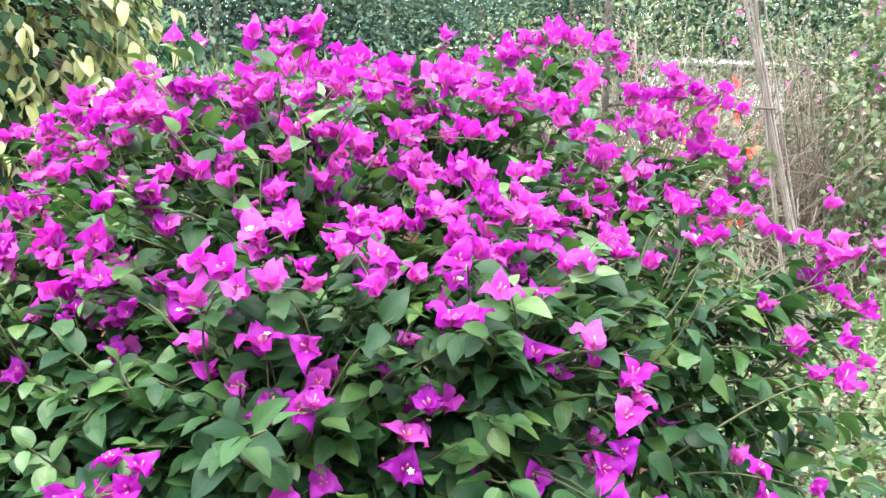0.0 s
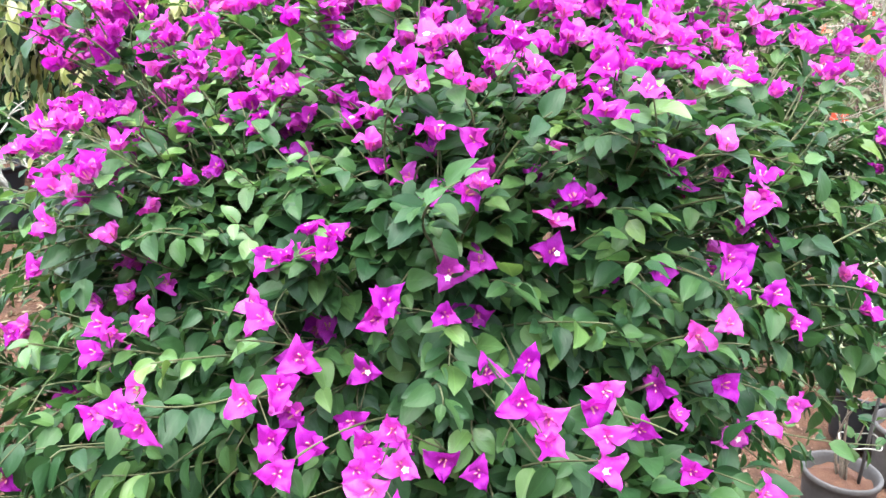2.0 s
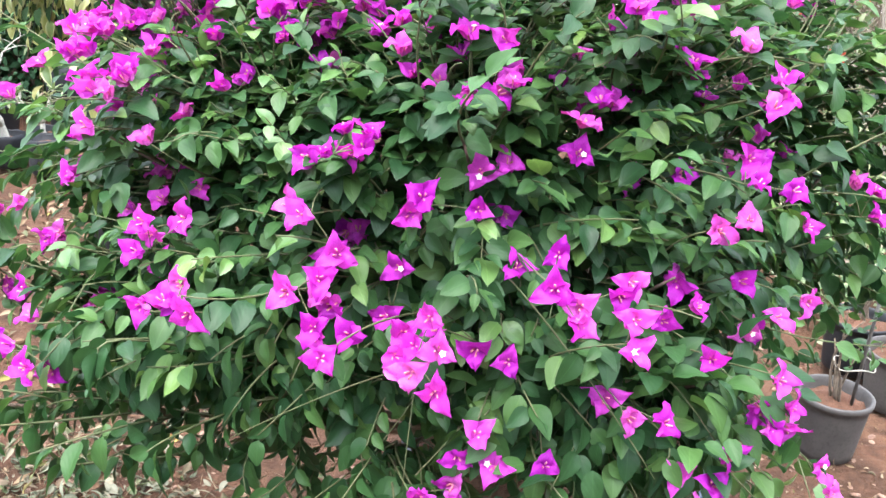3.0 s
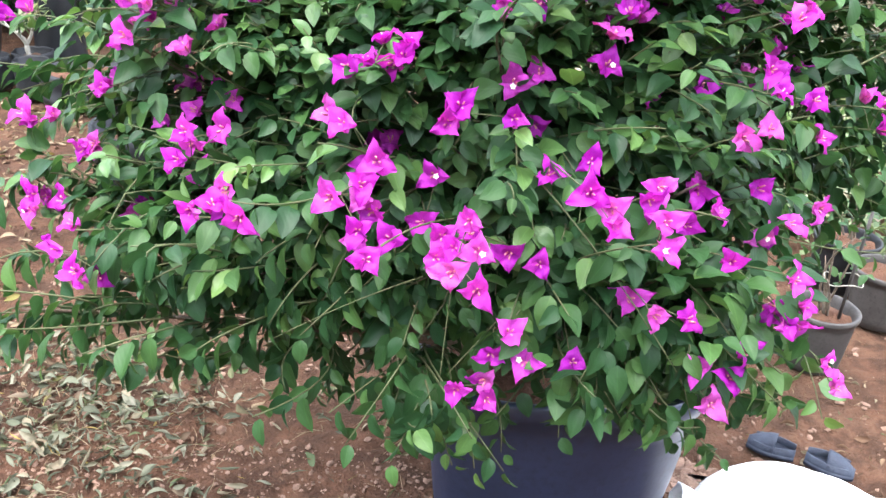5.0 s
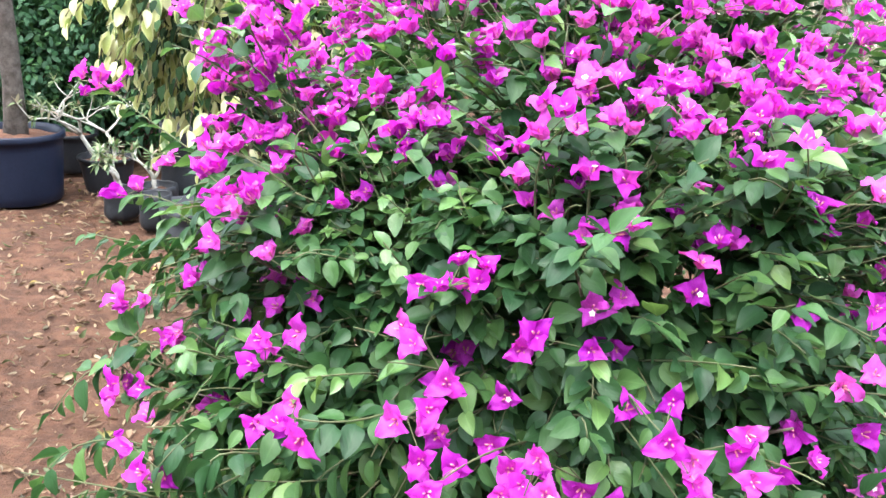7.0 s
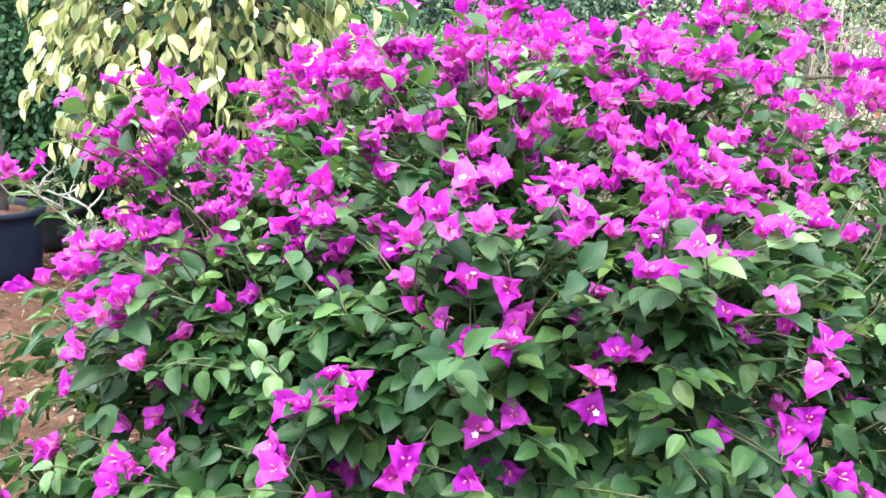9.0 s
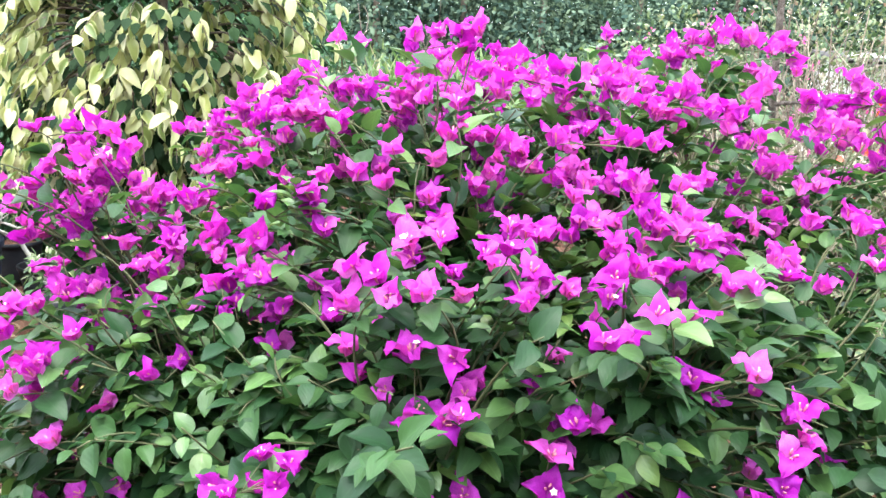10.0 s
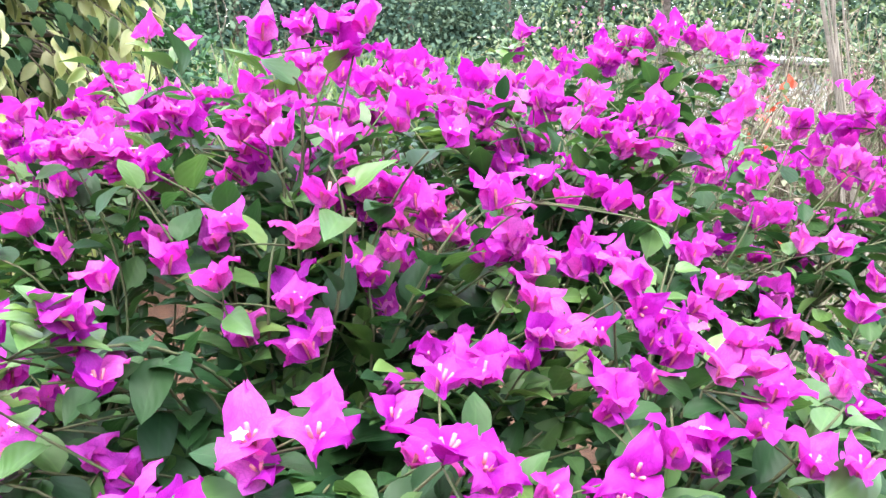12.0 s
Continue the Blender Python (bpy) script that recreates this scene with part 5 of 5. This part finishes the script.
def sack():
    """A white woven sack lying slumped on the earth."""
    at = (0.665, 1.335, -0.01)
    ob = thing("sack", at, "bright white plastic sack slumped on the earth", "sack")
    bm = bmesh.new()
    bmesh.ops.create_grid(bm, x_segments=36, y_segments=28, size=0.5)
    for v in bm.verts:
        x, y = v.co.x * 2, v.co.y * 2
        r = min(1.0, math.hypot(x, y) if abs(x) + abs(y) < 0.01 else (abs(x) ** 2.6 + abs(y) ** 2.6) ** (1 / 2.6))
        top = max(0.0, 1 - r ** 2.4) ** 0.62
        fold = 0.012 * noise.noise((x * 2.5 + y, y * 2.5, 0)) + 0.010 * abs(noise.noise((x * 5, y * 3 + x * 2, 2)))
        v.co = (x * 0.28, y * 0.22, 0.165 * top * (1.0 - 0.22 * x) + fold * top)
    bmesh.ops.rotate(bm, cent=(0, 0, 0), matrix=Matrix.Rotation(radians(-6), 3, "Z"), verts=bm.verts)
    base = [e for e in bm.edges if e.is_boundary]
    bmesh.ops.contextual_create(bm, geom=base)
    part("cloth", moved(bm, at), M_WHITE, ob)
    # the gathered mouth of the sack
    bm = lathe([(0.020, 0.0), (0.034, 0.03), (0.052, 0.075), (0.058, 0.10), (0.050, 0.10), (0.02, 0.03)], 20, 0.30)
    bmesh.ops.rotate(bm, cent=(0, 0, 0), matrix=Matrix.Rotation(radians(-82), 3, "Y"), verts=bm.verts)
    part("mouth", moved(bm, (0.445, 1.365, 0.045)), M_WHITE, ob, "gathered open mouth of the sack")


def shoe(at, turn, label):
    """A worn slip-on shoe: sole, vamp over the toes, and a low open heel."""
    ob = thing("shoe", at, label, "shoe", "pair of worn shoes")
    spin = Matrix.Rotation(radians(turn), 3, "Z")

    def half_width(f):
        return 0.036 * (math.sin(math.pi * (0.12 + 0.80 * f)) ** 0.5) * (0.84 + 0.24 * f)

    def shell(name, span, lift, mat, thick):
        bm = bmesh.new()
        outer, inner = [], []
        n, sides = 10, 11
        for i in range(n):
            f = span[0] + (span[1] - span[0]) * i / (n - 1)
            x, w, h = -0.062 + 0.125 * f, half_width(f), lift(f)
            for rows, k in ((outer, 0.0), (inner, thick)):
                rows.append([bm.verts.new((x, (w - k) * math.cos(math.pi * j / (sides - 1)), 0.010 + (h - k) * math.sin(math.pi * j / (sides - 1)) ** 0.75)) for j in range(sides)])
        for rows in (outer, inner):
            for a, b in zip(rows, rows[1:]):
                for j in range(sides - 1):
                    bm.faces.new((a[j], a[j + 1], b[j + 1], b[j]))
        for a, b in ((outer[0], inner[0]), (outer[-1], inner[-1])):
            for j in range(sides - 1):
                bm.faces.new((a[j], a[j + 1], b[j + 1], b[j]))
        bmesh.ops.recalc_face_normals(bm, faces=bm.faces)
        bmesh.ops.rotate(bm, cent=(0, 0, 0), matrix=spin, verts=bm.verts)
        part(name, moved(bm, at), mat, ob)

    shell("vamp", (0.42, 1.0), lambda f: 0.046 - 0.034 * ((f - 0.42) / 0.58) ** 1.6, M_SHOE, 0.004)
    bm = bmesh.new()
    ring = [(f, 1) for f in np.linspace(0, 1, 10)] + [(f, -1) for f in np.linspace(1, 0, 10)]
    low = [bm.verts.new((-0.064 + 0.130 * f, q * (half_width(f) + 0.003), 0.0)) for f, q in ring]
    high = [bm.verts.new((v.co.x, v.co.y, 0.013)) for v in low]
    bm.faces.new(low[::-1])
    bm.faces.new(high)
    for k in range(20):
        bm.faces.new((low[k], low[(k + 1) % 20], high[(k + 1) % 20], high[k]))
    bmesh.ops.rotate(bm, cent=(0, 0, 0), matrix=spin, verts=bm.verts)
    part("sole", moved(bm, at), M_SHOE, ob, "worn rubber sole")
    bm = bmesh.new()
    rows = []
    for h, k in ((0.010, 0.0), (0.036, -0.002), (0.036, -0.007), (0.012, -0.006)):
        rows.append([bm.verts.new((-0.062 + 0.125 * f, q * (half_width(f) + k), h * (1 - 0.15 * f))) for f, q in ring[8::-1] + ring[:10:-1]])
    for a, b in zip(rows, rows[1:]):
        for j in range(len(a) - 1):
            if abs(a[j].co.x) < 1:
                bm.faces.new((a[j], a[j + 1], b[j + 1], b[j]))
    bmesh.ops.rotate(bm, cent=(0, 0, 0), matrix=spin, verts=bm.verts)
    part("heel_counter", moved(bm, at), M_SHOE, ob, "low collar round the heel")


sack()
shoe((0.705, 1.69, 0.0), 152, "worn dark blue rubber shoe lying on earth")
shoe((0.845, 1.625, 0.0), -30, "worn dark blue rubber shoe lying beside a sack")


# ---- litter ----
def litter(name, n, where, size, mat, label, flat=0.5, tpl=None, heap=0.012, lean=0.35):
    p = where(n)
    p = np.concatenate((p, np.zeros((len(p), 1))), 1)
    p[:, 2] = [ground_z(x, y) + 0.002 + rng.uniform(0, heap) for x, y, z in p]
    d = unit(np.concatenate((rng.normal(0, 1, (len(p), 2)), rng.normal(0, lean, (len(p), 1))), 1))
    nn = unit(UP + rng.normal(0, flat, d.shape))
    s = rng.uniform(*size, len(p))
    sets = [tpl] if tpl else list(WITHERED)
    out, k = [], 0
    for i, shape in enumerate(sets):
        rows = slice(i, None, len(sets))
        v, f, u = strewn(shape, frames_of(d[rows], nn[rows]), p[rows], s[rows])
        out.append((v, f + k, u))
        k += len(v)
    ob = mesh_object(name, np.concatenate([o[0] for o in out]), np.concatenate([o[1] for o in out]), mat, None, np.concatenate([o[2] for o in out]), smooth=False)
    tagged(ob, label, "leaf litter", kind="stuff")


def spread(cx, cy, sx, sy):
    return lambda n: np.stack((rng.normal(cx, sx, n), rng.normal(cy, sy, n)), -1)


def strip(x0, x1, y0, y1):
    return lambda n: np.stack((rng.uniform(x0, x1, n), rng.uniform(y0, y1, n)), -1)


litter("leaf_litter", 1000, spread(-1.27, 1.72, 0.25, 0.19), (0.014, 0.070), M_SILVER, "heap of withered grey-green leaves and clippings", 0.9, heap=0.04)
litter("leaf_litter", 420, spread(-1.28, 1.42, 0.24, 0.15), (0.014, 0.066), M_SILVER, "withered grey-green clippings on bare earth", 0.9, heap=0.025)
litter("leaf_litter", 1700, strip(-2.7, -0.9, 1.6, 4.4), (0.025, 0.075), M_LITTER, "brown dry leaves strewn over red earth", 0.8)
litter("leaf_litter", 2000, strip(-5.5, -2.2, 3.2, 5.6), (0.035, 0.075), M_LITTER, "brown dry leaves strewn round the pots", 0.6)
litter("leaf_litter", 520, strip(-1.2, 1.9, 0.9, 2.8), (0.018, 0.05), M_LITTER, "scattered dry leaves round the tub", 0.7)
litter("leaf_litter", 600, strip(-6.5, -1.2, 0.2, 6.0), (0.025, 0.055), M_LITTER, "sparse dry leaves on the path", 0.5)
litter("leaf_litter", 46, strip(-1.5, 1.2, 0.95, 2.0), (0.045, 0.075), M_LITTER, "large curled brown leaves on bare earth", 0.8)
litter("straw", 700, spread(-1.12, 1.58, 0.36, 0.25), (0.02, 0.08), M_LITTER, "broken bits of dry stem among clippings", 0.7, rolled(0.03, 1.8, 0.3, 0.9, 6, 4), heap=0.03)
litter("leaf_litter", 240, strip(0.25, 1.25, 1.35, 2.4), (0.012, 0.045), M_LITTER, "dry leaf crumbs and bits round the shoes", 0.8)
litter("straw", 420, strip(-2.4, 1.8, 0.9, 3.8), (0.03, 0.09), M_LITTER, "thin dry twigs and straw on earth", 0.5, rolled(0.012, 1.5, 0.25, 0.5, 6, 4), lean=0.12)


def stones():
    """Loose clods and pebbles on the earth."""
    out, k = [], 0
    for kind in range(5):
        ico = bmesh.new()
        bmesh.ops.create_icosphere(ico, subdivisions=1, radius=1.0)
        tv = np.array([v.co[:] for v in ico.verts]) * rng.uniform(0.62, 1.25, (len(ico.verts), 1))
        tf = np.array([[v.index for v in f.verts] for f in ico.faces])
        ico.free()
        m, n, c = 22, 460, 900
        x = np.concatenate((rng.normal(0.43, 0.07, m), rng.uniform(-1.7, 1.7, n), rng.uniform(-1.5, 0.75, c)))
        y = np.concatenate((rng.normal(1.55, 0.06, m), rng.uniform(0.9, 3.0, n), rng.uniform(0.88, 1.6, c)))
        s = np.concatenate((rng.uniform(0.009, 0.022, m), 0.0025 + 0.011 * rng.random(n) ** 3, 0.0016 + 0.0055 * rng.random(c) ** 2))
        rot = frames_of(np.concatenate((rng.normal(0, 1, (m + n + c, 2)), rng.normal(0, 0.3, (m + n + c, 1))), 1), UP + rng.normal(0, 0.3, (m + n + c, 3)))
        size = s[:, None] * rng.uniform(0.8, 1.3, (m + n + c, 3)) * np.array((1.0, 1.2, 0.62))
        at = np.stack((x, y, np.array([ground_z(a, b) for a, b in zip(x, y)]) + s * 0.25), -1)
        v, f, u = strewn((tv, tf, np.zeros((len(tv), 2))), rot, at, size)
        out.append((v, f + k, u))
        k += len(v)
    ob = mesh_object("pebbles", np.concatenate([o[0] for o in out]), np.concatenate([o[1] for o in out]), M_STONE, None, np.concatenate([o[2] for o in out]), smooth=False)
    tagged(ob, "small stones and dry clods on red earth", "pebbles", kind="stuff")


stones()
